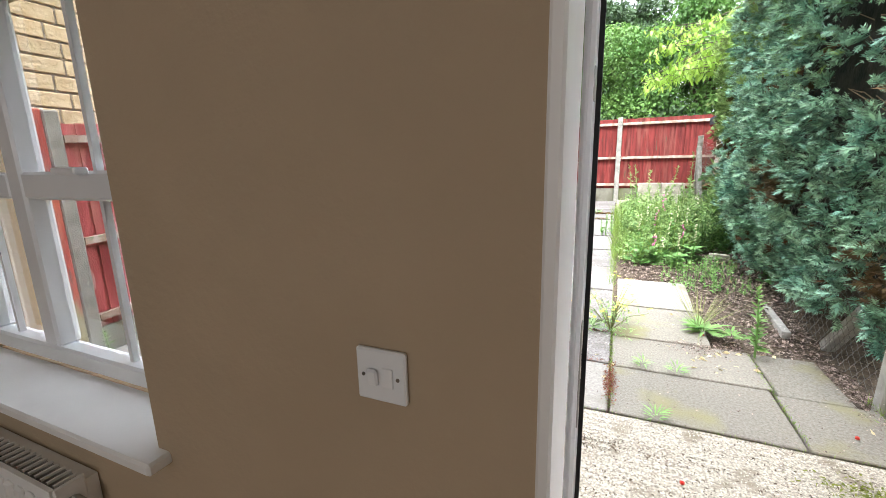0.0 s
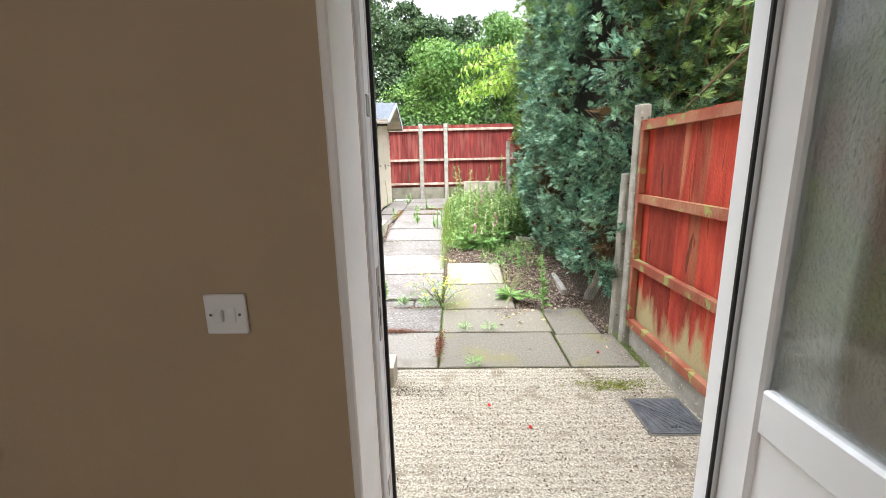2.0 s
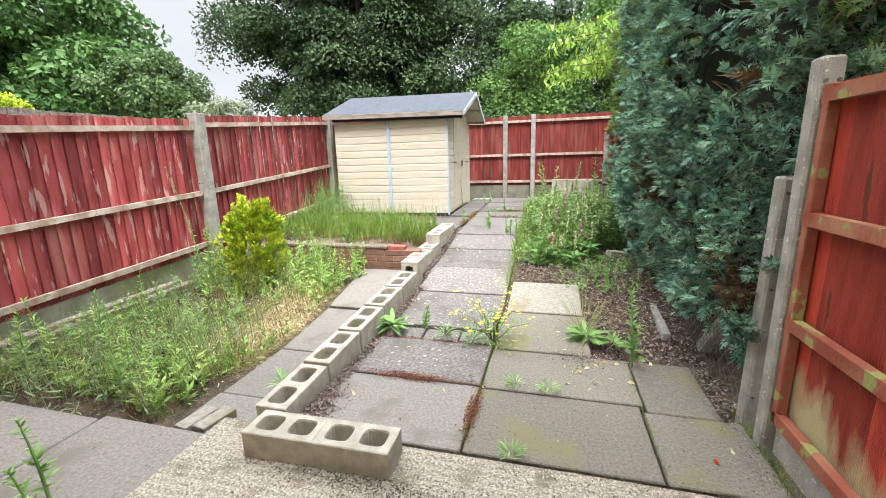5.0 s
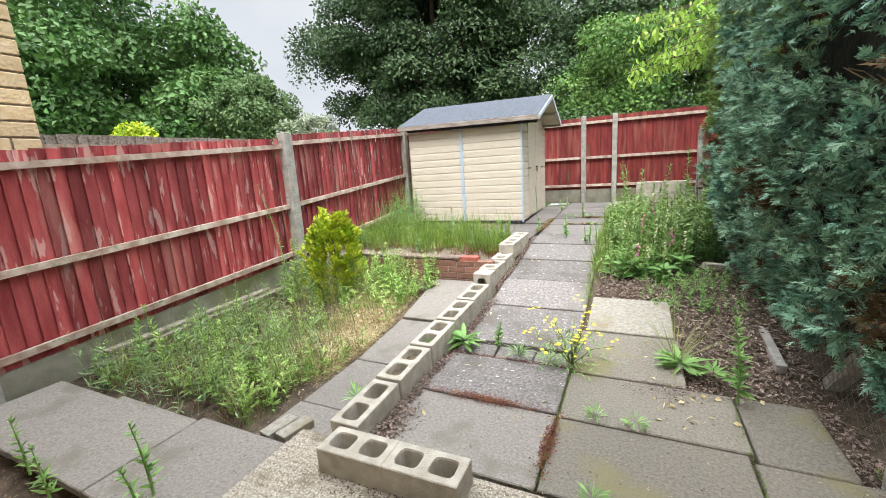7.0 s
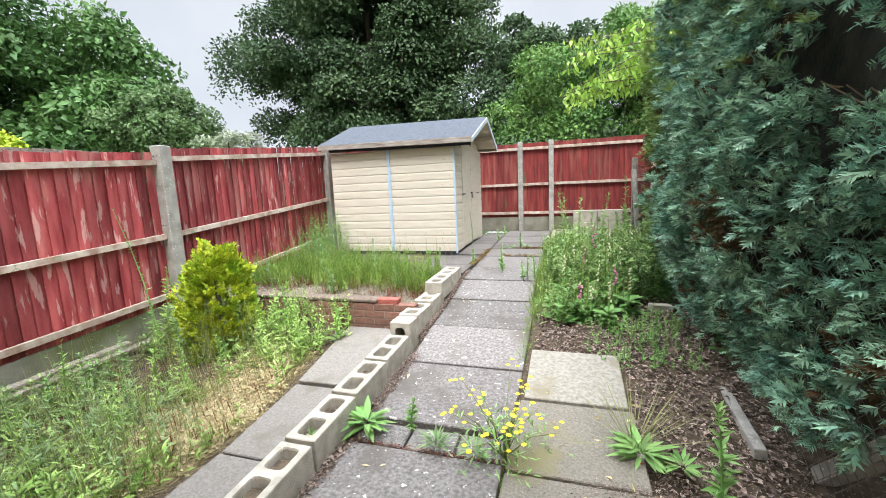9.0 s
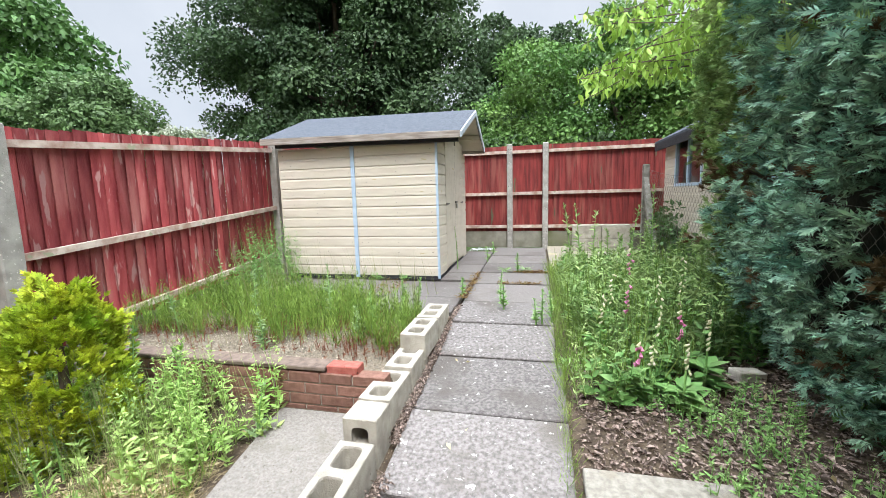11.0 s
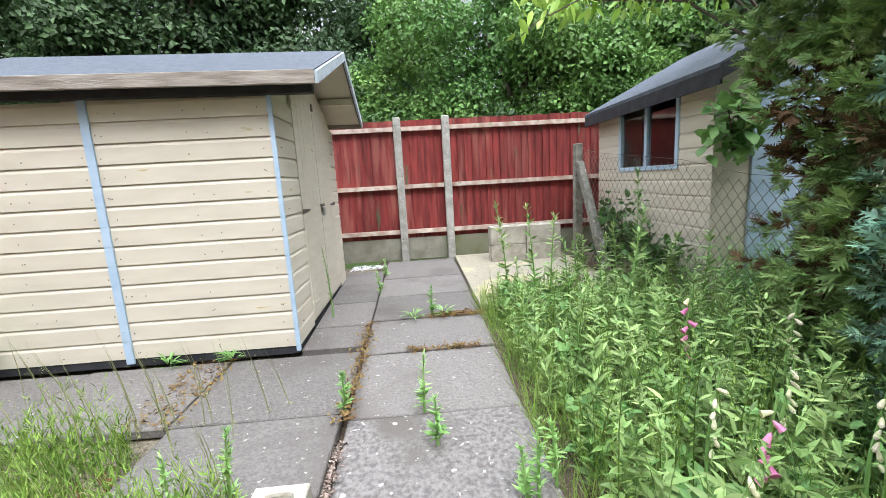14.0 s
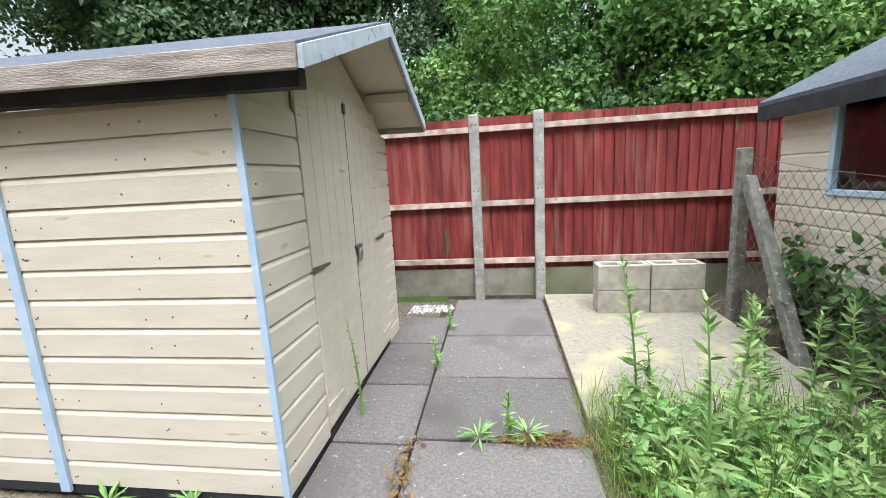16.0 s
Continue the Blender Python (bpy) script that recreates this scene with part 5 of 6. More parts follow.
stems("straw_weeds", "thin dry seeding stems in the lower bed", scatter(R1, 420, -3.75, -1.85, 2.65, 5.3, 0.3, 0.7), M_STRAWGREEN, 0.03, 0.2, 50, 39)
stems("brown_weeds", "red brown dying stems in the lower bed", scatter(R1, 220, -3.6, -1.85, 2.65, 4.6, 0.08, 0.26), M_REDWEED, 0.03, 0.3, 60, 46)
stems("fence_foot_weeds", "taller weeds against the foot of the red fence", scatter(R1, 80, -3.75, -3.2, 2.6, 5.3, 0.2, 0.5), M_WEED, 0.08, 0.28, 60, 38)
stems("pale_weeds", "pale thistle-like weeds near the slabs", scatter(R1, 110, -3.7, -2.0, 2.55, 4.0, 0.25, 0.6), M_PALEWEED, 0.1, 0.16, 50, 28)
stems("wall_weeds", "broad-leaved weeds before the brick wall", scatter(R1, 120, -3.3, -1.65, 4.85, 5.35, 0.2, 0.55), M_MEADOW, 0.06, 0.35, 70, 29)
blades("dry_grass", "flattened dry straw patch in the lower bed", [(x, y, z + 0.01, 0.1) for x, y, z, h in scatter(R1, 9000, -2.6, -1.82, 3.3, 4.95, 0.1, 0.1)], M_STRAW, 30, 2.5, 0.002)
for i in range(26):
    x, y = R1.uniform(-3.6, -2.0), R1.uniform(2.8, 5.2)
    if not (abs(x + 2.15) < 0.35 and 3.4 < y < 4.7):
        h = R1.uniform(0.35, 0.75)
        tall_weed("tall yellow green leafy weed in the lower bed", x, y, earth(x, y), h, int(70 * h) + 20, R1.uniform(0.06, 0.12), M_MEADOW if i % 3 else M_PALEWEED, 200 + i)
for i, (x, y, h) in enumerate(((-3.4, 5.15, 0.75), (-3.15, 5.25, 0.65), (-2.75, 5.2, 0.6), (-3.6, 4.9, 0.8), (-2.4, 5.25, 0.45), (-2.55, 2.95, 0.5), (-2.3, 2.8, 0.4), (-2.9, 2.8, 0.55), (-3.3, 2.85, 0.6), (-2.1, 3.05, 0.35))):
    tall_weed("tall leafy green weed with jagged leaves in the lower bed", x, y, earth(x, y), h, int(80 * h) + 20, 0.12, M_MEADOW if i % 2 else M_WEED, 340 + i)
# bed beside the path
right = lambda x, y: x < 0.35 + 1.15 * min(1, max(0, (y - 5.55) / 1.1)) + 0.15 * noise.noise(Vector((x * 3, y * 3, 2)))
stems("lush_weeds", "dense fine-leaved green weeds beside the path", lower_to_the_back(scatter(R1, 420, 0.08, 1.46, 5.6, 8.7, 0.15, 0.5, right)), M_LUSH, 0.07, 0.2, 75, 32)
stems("lance_leaved_weeds", "pale green willowherb with lance-shaped leaves beside the path", lower_to_the_back(scatter(R1, 300, 0.14, 1.46, 6.25, 8.7, 0.25, 0.66, right)), M_LANCE, 0.105, 0.25, 70, 332, leaf_top=0.45)
stems("low_broad_weeds", "broad-leaved low weeds under the willowherb", scatter(R1, 260, 0.14, 1.4, 5.6, 8.6, 0.1, 0.34, right), M_BROADLEAF, 0.095, 0.52, 50, 333, leaf_top=0.6)
stems("yellow_weeds", "yellow green seeding tops among the weeds", lower_to_the_back(scatter(R1, 150, 0.1, 1.46, 5.9, 8.7, 0.45, 0.85, right)), M_HORSE, 0.03, 0.3, 90, 132)
stems("lush_weeds", "green weeds growing behind the wire fence", scatter(R1, 300, 1.55, 2.6, 7.3, 8.25, 0.3, 0.7), M_WEED, 0.09, 0.22, 62, 36)
stems("fence_weeds", "weeds growing along the wire fence under the hedge", scatter(R1, 150, 1.0, 1.5, 6.2, 7.4, 0.2, 0.5), M_BRAMBLE, 0.08, 0.3, 60, 37)
blades("path_grass", "fine green grass spilling over the path edge", scatter(R1, 3400, 0.0, 0.42, 5.7, 8.9, 0.08, 0.32, right) + scatter(R1, 2500, 0.4, 1.4, 5.5, 8.9, 0.12, 0.4, right), M_GRASS, 33, 0.35)
stems("low_weeds", "low soft weeds on the bark litter", scatter(R1, 160, 0.5, 1.3, 5.0, 5.9, 0.06, 0.2), M_WEED, 0.04, 0.35, 100, 34)


for i, (x, y, h) in enumerate(((0.35, 8.1, 0.98), (0.28, 8.7, 0.95), (0.5, 8.25, 0.9), (1.1, 8.1, 1.18), (0.75, 7.6, 1.0), (0.95, 7.3, 0.9), (0.5, 7.5, 0.85), (1.2, 8.6, 1.0), (0.7, 8.4, 0.9), (0.22, 7.9, 0.6), (1.2, 7.0, 0.85), (0.85, 6.9, 0.8), (0.45, 9.0, 0.5),
                               (1.3, 7.7, 1.1), (1.0, 7.8, 0.95), (1.4, 8.3, 0.95), (0.9, 8.7, 0.75), (0.62, 7.1, 0.8), (0.3, 7.2, 0.7), (1.38, 7.3, 0.9), (0.8, 8.0, 0.85), (1.25, 8.9, 0.8), (0.2, 6.5, 0.6), (0.55, 6.7, 0.7), (1.15, 9.3, 0.7), (1.35, 9.6, 0.6))):
    tall_weed("tall green willowherb with narrow leaves beside the path", x, y, earth(x, y), h * (0.95 if i < 5 else 0.7), int(80 * h), 0.14, M_LANCE, 40 + i)
tall_weed("tall green weed with drooping leaves beside the bark", 0.99, 3.72, 0.0, 0.52, 80, 0.11, M_WEED, 60)
tall_weed("wispy grey green weed against the shed door", -1.22, 8.65, 0.44, 0.6, 60, 0.05, M_STRAWGREEN, 61)
tall_weed("thin tall weed by the red fence with yellow flowers", -3.55, 4.75, -0.1, 1.5, 90, 0.07, M_WEED, 62)
tall_weed("small leafy sapling before the brick wall", -1.75, 5.1, -0.05, 0.42, 26, 0.11, M_PALEWEED, 63)
for i, (x, y, h) in enumerate(((-0.45, 6.95, 0.24), (-0.1, 6.62, 0.3), (-0.02, 6.66, 0.26), (-0.15, 6.6, 0.22), (-0.9, 7.25, 0.22), (-0.87, 9.2, 0.22), (-0.86, 9.9, 0.2), (-0.4, 8.52, 0.25), (-1.5, 6.3, 0.35), (-1.3, 6.5, 0.42), (-1.2, 6.65, 0.4), (-0.5, 7.2, 0.3), (-0.55, 4.0, 0.2), (-1.01, 3.42, 0.22), (-1.01, 3.2, 0.3), (-1.0, 3.64, 0.24), (-1.02, 3.66, 0.18))):
    tall_weed("small weed growing in a paving joint", x, y, rise(y) if x > -1.0 else earth(x, y), h, 60, 0.075, M_WEED, 70 + i, name="joint_weed")


def rosette(label, x, y, z, n, length, width, material, seed, rise_=0.5, name="leafy_weed"):
    t = thing(name, label, "weed", at=(x, y, z))
    rng = np.random.default_rng(seed)
    a = rng.uniform(0, 6.283, n)
    d = np.stack([np.cos(a), np.sin(a), rng.uniform(0.1, rise_ * 2, n)], 1)
    s = length * rng.uniform(0.6, 1.1, n)
    base = np.stack([np.cos(a) * 0.02, np.sin(a) * 0.02, rng.uniform(0, 0.05, n)], 1)
    leaf_thing("leaves", (round_leaf_mesh if width > 0.05 else leaf_mesh)("leaves", material, base, d, np.tile((0, 0, 1.0), (n, 1)), s, s * width, 0.2), t)
    return t


rosette("broad green dandelion leaves beside the hollow blocks", -0.82, 3.95, 0.03, 34, 0.17, 0.28, M_WEED, 90, 0.45)
rosette("small grey green feathery weed in the paving joint", -0.35, 3.88, 0.02, 60, 0.11, 0.12, M_PALEWEED, 390, 0.9)
rosette("small grey green feathery weed in the paving joint", -0.12, 3.84, 0.02, 50, 0.1, 0.12, M_PALEWEED, 391, 0.6)
rosette("dock leaves and stems on the patio slabs", 0.73, 4.05, 0.02, 44, 0.17, 0.24, M_WEED, 91, 0.3)
rosette("flattened green leaves on the patio slabs", 0.9, 3.98, 0.02, 30, 0.1, 0.25, M_WEED, 392, 0.3)
rosette("clump of dark dead flower stems on the slabs", 0.7, 4.1, 0.02, 60, 0.42, 0.014, M_STRAWGREEN, 92, 1.3)
for i, (x, y) in enumerate(((0.25, 3.3), (0.45, 3.28), (0.28, 2.68), (-2.15, 7.95), (-1.75, 7.97), (-0.3, 8.5), (0.08, 6.0), (-0.55, 8.48), (-1.2, 3.0))):
    rosette("small green tuft in a paving joint", x, y, rise(y), 30, 0.07 if i < 3 else 0.1, 0.13, M_WEED, 95 + i)


def ragwort():
    t = thing("ragwort", "wispy ragwort with bright yellow flowers in the joint", "flower", at=(0.03, 3.9, 0.0))
    rng = np.random.default_rng(5)
    heads = []
    for k in range(22):
        a, r, h = rng.uniform(0, 6.28), rng.uniform(0.05, 0.3), rng.uniform(0.15, 0.42)
        e = Vector((r * math.cos(a), r * math.sin(a), h))
        bm = bmesh.new()
        tube_into(bm, [(0, 0, 0), e * 0.5 + Vector((0, 0, 0.05)), e], [0.004, 0.003, 0.002], 4)
        part("stem", bm, M_STRAWGREEN, t)
        for j in range(3):
            heads.append(np.array(e) + rng.normal(0, 0.03, 3))
    a = np.arange(8) * 0.785
    d = np.stack([np.cos(a), np.sin(a), np.full(8, 0.2)], 1)
    me = leaf_mesh("flower_head", M_YELLOW, np.zeros((8, 3)), d, np.tile((0, 0, 1.0), (8, 1)), 0.016, 0.015, 0)
    for p in heads:
        leaf_thing("flower_head", me, t, "bright yellow flower head").location = p
    n = 260
    p = rng.normal(0, 0.11, (n, 3))
    p[:, 2] = rng.uniform(0.01, 0.24, n)
    leaf_thing("leaves", leaf_mesh("leaves", M_WEED, p, rng.normal(size=(n, 3)), np.tile((0, 0, 1.0), (n, 1)), 0.05, 0.012, 0.1), t)


ragwort()


def foxglove(x, y, z, h, seed, pink):
    t = thing("foxglove", "foxglove with pink bells and broad leaves" if pink else "foxglove with pale cream buds and broad leaves", "flower", "foxgloves beside the path", at=(x, y, z))
    rng = np.random.default_rng(seed)
    bm = bmesh.new()
    tube_into(bm, [(0, 0, 0), (0.01, 0.01, h * 0.6), (0.03, 0, h)], [0.008, 0.006, 0.003], 5)
    part("stem", bm, M_WEED, t)
    n = 44
    a = rng.uniform(0, 6.283, n)
    d = np.stack([np.cos(a), np.sin(a), rng.uniform(0.0, 0.7, n)], 1)
    s = rng.uniform(0.08, 0.17, n)
    base = np.stack([np.cos(a) * 0.01, np.sin(a) * 0.01, rng.uniform(0.0, 0.3, n) * h], 1)
    leaf_thing("leaves", round_leaf_mesh("leaves", M_BROADLEAF, base, d, np.tile((0, 0, 1.0), (n, 1)), s, s * 0.55, 0.1), t)
    for k in range(7):
        f = 0.56 + 0.06 * k + rng.uniform(-0.02, 0.02)
        aa = rng.uniform(-2.5, 0.5) - 1.2
        r = 0.013 * (1.2 - f)
        bm = bmesh.new()
        c = Vector((0.02, 0, h * f))
        o = Vector((math.cos(aa), math.sin(aa), rng.uniform(-1.6, -0.2))).normalized()
        tube_into(bm, [c, c + o * 0.01, c + o * 0.026, c + o * 0.034], [0.002, 0.006 + r * 0.3, 0.007 + r * 0.5, 0.008 + r] if pink else [0.002, 0.006, 0.008, 0.003], 8)
        part("bell", bm, M_PINK if pink and k < 6 else M_CREAMPETAL, t)


for i, (x, y, h, pk) in enumerate(((0.45, 5.75, 0.42, True), (0.62, 6.0, 0.62, False), (0.5, 6.35, 0.6, True), (0.85, 6.35, 0.6, False), (0.3, 6.2, 0.55, False), (0.7, 5.7, 0.45, False), (0.62, 6.9, 0.7, True), (1.0, 6.8, 0.65, False), (0.78, 6.1, 0.5, True), (0.9, 5.95, 0.5, False), (0.55, 5.85, 0.35, False), (0.75, 6.55, 0.55, False), (0.4, 6.45, 0.6, False))):
    foxglove(x, y, earth(x, y), h, 120 + i, pk)


def golden_conifer():
    o = np.array((-2.95, 4.95, -0.17))
    t = thing("golden_conifer", "small golden green dwarf conifer beside the fence", "shrub", at=tuple(o))
    rng = np.random.default_rng(44)
    nc, per = 480, 32
    f = rng.uniform(0.0, 1.0, nc)
    a = rng.uniform(0, 6.283, nc)
    r = 0.32 * np.clip(np.sin(np.pi * np.clip(f * 0.66 + 0.3, 0, 1)), 0, 1) ** 0.8 * (1 + 0.16 * np.sin(a * 3 + f * 7)) * rng.uniform(0.72, 1.05, nc)
    c = np.stack([r * np.cos(a), r * np.sin(a), 0.12 + f * 0.97 + 0.09 * np.sin(a * 2 + 1)], 1)
    who = np.repeat(np.arange(nc), per)
    n = len(who)
    d = np.stack([np.cos(a) * 0.8, np.sin(a) * 0.8, np.full(nc, 1.1)], 1)[who] + rng.normal(size=(n, 3)) * 0.36
    p = c[who] + d * rng.uniform(-0.02, 0.05, n)[:, None]
    P, A, U, S = sprays(rng, p, d, rng.uniform(0.03, 0.06, n), 2)
    leaf_thing("foliage", leaf_mesh("foliage", M_GOLD, P, A, U, S, S * 0.4, 0.1), t)
    bm = bmesh.new()
    tube_into(bm, [(0, 0, -0.05), (0, 0, 0.5), (0, 0, 1.0)], [0.04, 0.03, 0.01], 7)
    part("trunk", bm, M_BARK, t)


golden_conifer()


def cherry_branch():
    o = Vector((1.75, 6.9, 2.0))
    t = thing("cherry_branch", "leafy cherry tree branches hanging over the hedge", "tree", at=(3.0, 9.2, 0.4))
    base = Vector((3.0, 9.2, 0.4))
    rng = np.random.default_rng(61)
    bm = bmesh.new()
    tube_into(bm, [(0, 0, -0.4), (0.05, -0.1, 1.4), (-0.2, -0.4, 3.0), (-0.5, -0.8, 4.4)], [0.1, 0.08, 0.05, 0.02], 8)
    P, D = [], []
    part("trunk", bm, M_BARK, t)
    for k in range(28):
        bm = bmesh.new()
        s = Vector((3.0, 9.0, rng.uniform(2.4, 4.2)))
        ex = 0.25 + 1.6 * rng.uniform(0, 1) ** 1.3
        e = Vector((ex, rng.uniform(7.3, 8.5), 2.36 + 0.5 * (ex - 0.25) + rng.uniform(0, 0.25 if k < 20 else 1.2)))
        m = (s + e) / 2 + Vector((0, 0, 0.25))
        tube_into(bm, [s - base, m - base, e - base], [0.02, 0.01, 0.004], 5)
        part("branch", bm, M_BARK, t)
        for j in range(60):
            f = rng.uniform(0.3, 1.0) ** 0.7
            q = (m.lerp(e, (f - 0.5) * 2) if f > 0.5 else s.lerp(m, f * 2))
            P.append(np.array(q - base) + rng.normal(0, 0.04, 3))
            D.append((rng.normal(0, 0.5), rng.normal(0, 0.5), -1.0))
    n = len(P)
    s = rng.uniform(0.07, 0.13, n)
    leaf_thing("leaves", round_leaf_mesh("leaves", M_BRIGHTLEAF, np.array(P), np.array(D), rng.normal(size=(n, 3)), s, s * 0.42, 0.15), t, "bright green drooping leaves")


cherry_branch()


def bramble(name, label, at, spread, n, leaf, seed, material):
    t = thing(name, label, "shrub", at=at)
    rng = np.random.default_rng(seed)
    bm = bmesh.new()
    P, D = [], []
    for k in range(n // 30):
        e = Vector(rng.uniform(-1, 1, 3) * spread) + Vector((0, 0, spread[2]))
        m = e * 0.5 + Vector((0, 0, spread[2] * 0.6))
        tube_into(bm, [(0, 0, 0), m, e], [0.006, 0.005, 0.003], 4)
        for j in range(30):
            f = rng.uniform(0.2, 1)
            q = Vector((0, 0, 0)).lerp(m, f * 2) if f < 0.5 else m.lerp(e, f * 2 - 1)
            P.append(np.array(q) + rng.normal(0, 0.05, 3))
            D.append(rng.normal(size=3) + (0, 0, 0.1))
    part("stem", bm, M_BARK, t)
    k = len(P)
    s = leaf * rng.uniform(0.6, 1.2, k)
    leaf_thing("leaves", round_leaf_mesh("leaves", material, np.array(P), np.array(D), rng.normal(size=(k, 3)) * 0.4 + (0, 0, 1), s, s * 0.65, 0.1), t)


SP = np.array
bramble("bramble", "dark green bramble leaves around the wire fence", (1.62, 9.5, 0.45), SP((0.12, 0.5, 0.42)), 700, 0.085, 71, M_BRAMBLE)
bramble("bramble", "bramble growing through the wire fence", (1.6, 8.8, 0.45), SP((0.12, 0.5, 0.3)), 600, 0.08, 72, M_BRAMBLE)
bramble("climbing_vine", "broad-leaved vine hanging from the shed corner", (1.82, 8.12, 1.55), SP((0.22, 0.12, 0.33)), 210, 0.12, 73, M_BROADLEAF)
bramble("bindweed", "blue green broad leaves under the conifer hedge", (1.6, 5.6, 0.2), SP((0.18, 1.0, 0.2)), 330, 0.1, 74, M_BRAMBLE)

# ---- wire fence ----
def wire_fence():
    w = thing("wire_fence", "rusty chain-link fence on concrete posts along the hedge", "fence")
    top = lambda y: float(np.interp(y, (3.3, 7.65, 8.3, 9.5, 10.15), (1.2, 1.45, 1.58, 1.7, 1.8)))
    P, A, L_ = [], [], []
    y0, y1, c = 3.3, 10.12, 0.088
    k = int((y1 - y0) / c)
    for i in range(-30, k):
        for sg in (1, -1):
            ya = y0 + i * c if sg > 0 else y0 + (i + 30) * c
            segs = 26
            for j in range(segs):
                za, zb = j * 0.052, (j + 1) * 0.052
                p, q = ya + sg * j * c / 2 * 1.0, ya + sg * (j + 1) * c / 2
                base = rise(min(p, q)) - 0.02
                if y0 <= min(p, q) and max(p, q) <= y1 and base + zb < top(p):
                    P.append((1.5 + 0.004 * sg, p, base + za))
                    A.append((-0.008 * sg, q - p, zb - za))
    P, A = np.array(P), np.array(A)
    L_ = np.linalg.norm(A, axis=1)
    n = len(P)
    nrm = np.tile((1.0, 0, 0), (n, 1))
    d = A / L_[:, None]
    s1 = np.cross(d, nrm) * 0.002
    co = np.stack([P + s1, P - s1, P + A - s1, P + A + s1, P + (0.0022, 0, 0), P + A + (0.0022, 0, 0)], 1).reshape(-1, 3)
    faces = []
    for i in range(n):
        b = 6 * i
        faces += [(b, b + 1, b + 2, b + 3), (b, b + 4, b + 5, b + 3), (b + 4, b + 1, b + 2, b + 5)]
    me = bpy.data.meshes.new("wire_mesh")
    me.from_pydata(co.tolist(), [], faces)
    me.materials.append(M_WIRE)
    part("wire_mesh", me, None, w, "thin dark chain-link mesh", kind="stuff")
    part("post", box(1.46, 1.55, 10.12, 10.21, 0.3, 1.86, 0.008), M_MOSSPOST, w, "mossy concrete post")
    bm = box(-0.04, 0.04, -0.045, 0.045, 0, 1.5, 0.008)
    o = part("brace", bm, M_MOSSPOST, w, "leaning concrete brace")
    o.matrix_basis = look((1.47, 9.25, 0.35), (1.47, 10.1, 1.75)) @ pose(0, 0, 0, 180)
    part("post", box(1.46, 1.55, 6.62, 6.71, 0.2, 1.4, 0.008), M_POST, w, "concrete post")
    bm = bmesh.new()
    for y in np.linspace(y0, 10.1, 12)[:-1]:
        z = top(y)
        tube_into(bm, [(1.5, y, z), (1.5, y + 0.62, top(y + 0.62))], 0.002, 4)
    part("line_wire", bm, M_WIRE, w)


wire_fence()

# ---- small things ----
def drain_cover():
    d = thing("drain_cover", "dark grey patterned metal drain cover in the patio", "drain cover", at=(1.305, 2.1, 0.004))
    part("plate", box(-0.145, 0.145, -0.155, 0.155, -0.02, 0.006, 0.002), M_DRAIN, d)
    part("frame", box(-0.158, 0.158, -0.168, 0.168, -0.02, 0.002), M_DSTEEL, d)
    bm = bmesh.new()
    for k in range(-6, 7):
        for sg in (1, -1):
            m = pose(k * 0.045, 0, 0.007, 0, 0, 45 * sg)
            bmv = box_into(bm, -0.2, 0.2, -0.003, 0.003, 0, 0.003, 0, m)
    for v in bm.verts:
        v.co.x, v.co.y = max(-0.14, min(0.14, v.co.x)), max(-0.15, min(0.15, v.co.y))
    part("tread_pattern", bm, M_DRAIN, d)
    part("lifting_slot", box(-0.03, 0.03, -0.11, -0.095, 0.006, 0.008), M_BLACK, d)


drain_cover()


def litter(name, label, spots, material, size, seed):
    rng = np.random.default_rng(seed)
    n = len(spots)
    d = rng.normal(size=(n, 3)) * (1, 1, 0.25)
    me = leaf_mesh(name, material, np.array(spots), d, rng.normal(size=(n, 3)) * 0.5 + (0, 0, 1), rng.uniform(0.5, 1.4, n) * size, rng.uniform(0.2, 0.6, n) * size, 0.25)
    return tagged(new(name, me), label, "litter", kind="stuff")


R2 = np.random.default_rng(77)
jg = [(R2.normal(0.045, 0.006), R2.uniform(2.7, 4.0), 0.0, R2.uniform(0.01, 0.045)) for _ in range(500)] + [(R2.uniform(-0.8, 1.4), R2.normal(2.655, 0.006), 0.0, R2.uniform(0.01, 0.03)) for _ in range(260)] + [(0.96 + R2.normal(0, 0.006), R2.uniform(2.7, 3.8), 0.0, R2.uniform(0.01, 0.04)) for _ in range(300)] + [(R2.normal(0.02, 0.02), R2.uniform(4.9, 7.2), 0.0, R2.uniform(0.02, 0.1)) for _ in range(900)] + [(1.44 + R2.normal(0, 0.015), R2.uniform(2.6, 3.3), 0.0, R2.uniform(0.02, 0.08)) for _ in range(300)]
blades("joint_grass", "short grass and moss in the paving joints", [(x, y, rise(y) - 0.01, h) for x, y, z, h in jg], M_GRASS, 86, 0.5)
twigs = [(R2.normal(0.75, 0.12), R2.normal(3.6, 0.12), 0.012) for _ in range(26)] + [(R2.uniform(-0.8, 1.3), R2.uniform(2.8, 6.0), 0) for _ in range(40)]
bark = [(x, y, earth(x, y) + R2.uniform(0.004, 0.03)) for x, y in zip(R2.uniform(0.1, 1.5, 9000), R2.uniform(3.2, 6.4, 9000)) if (x > 0.76 and y > 3.85) or y > 5.14 or x > 1.38]
litter("bark_chips", "brown bark chippings around the slabs", bark, M_BARKCHIP, 0.045, 78)
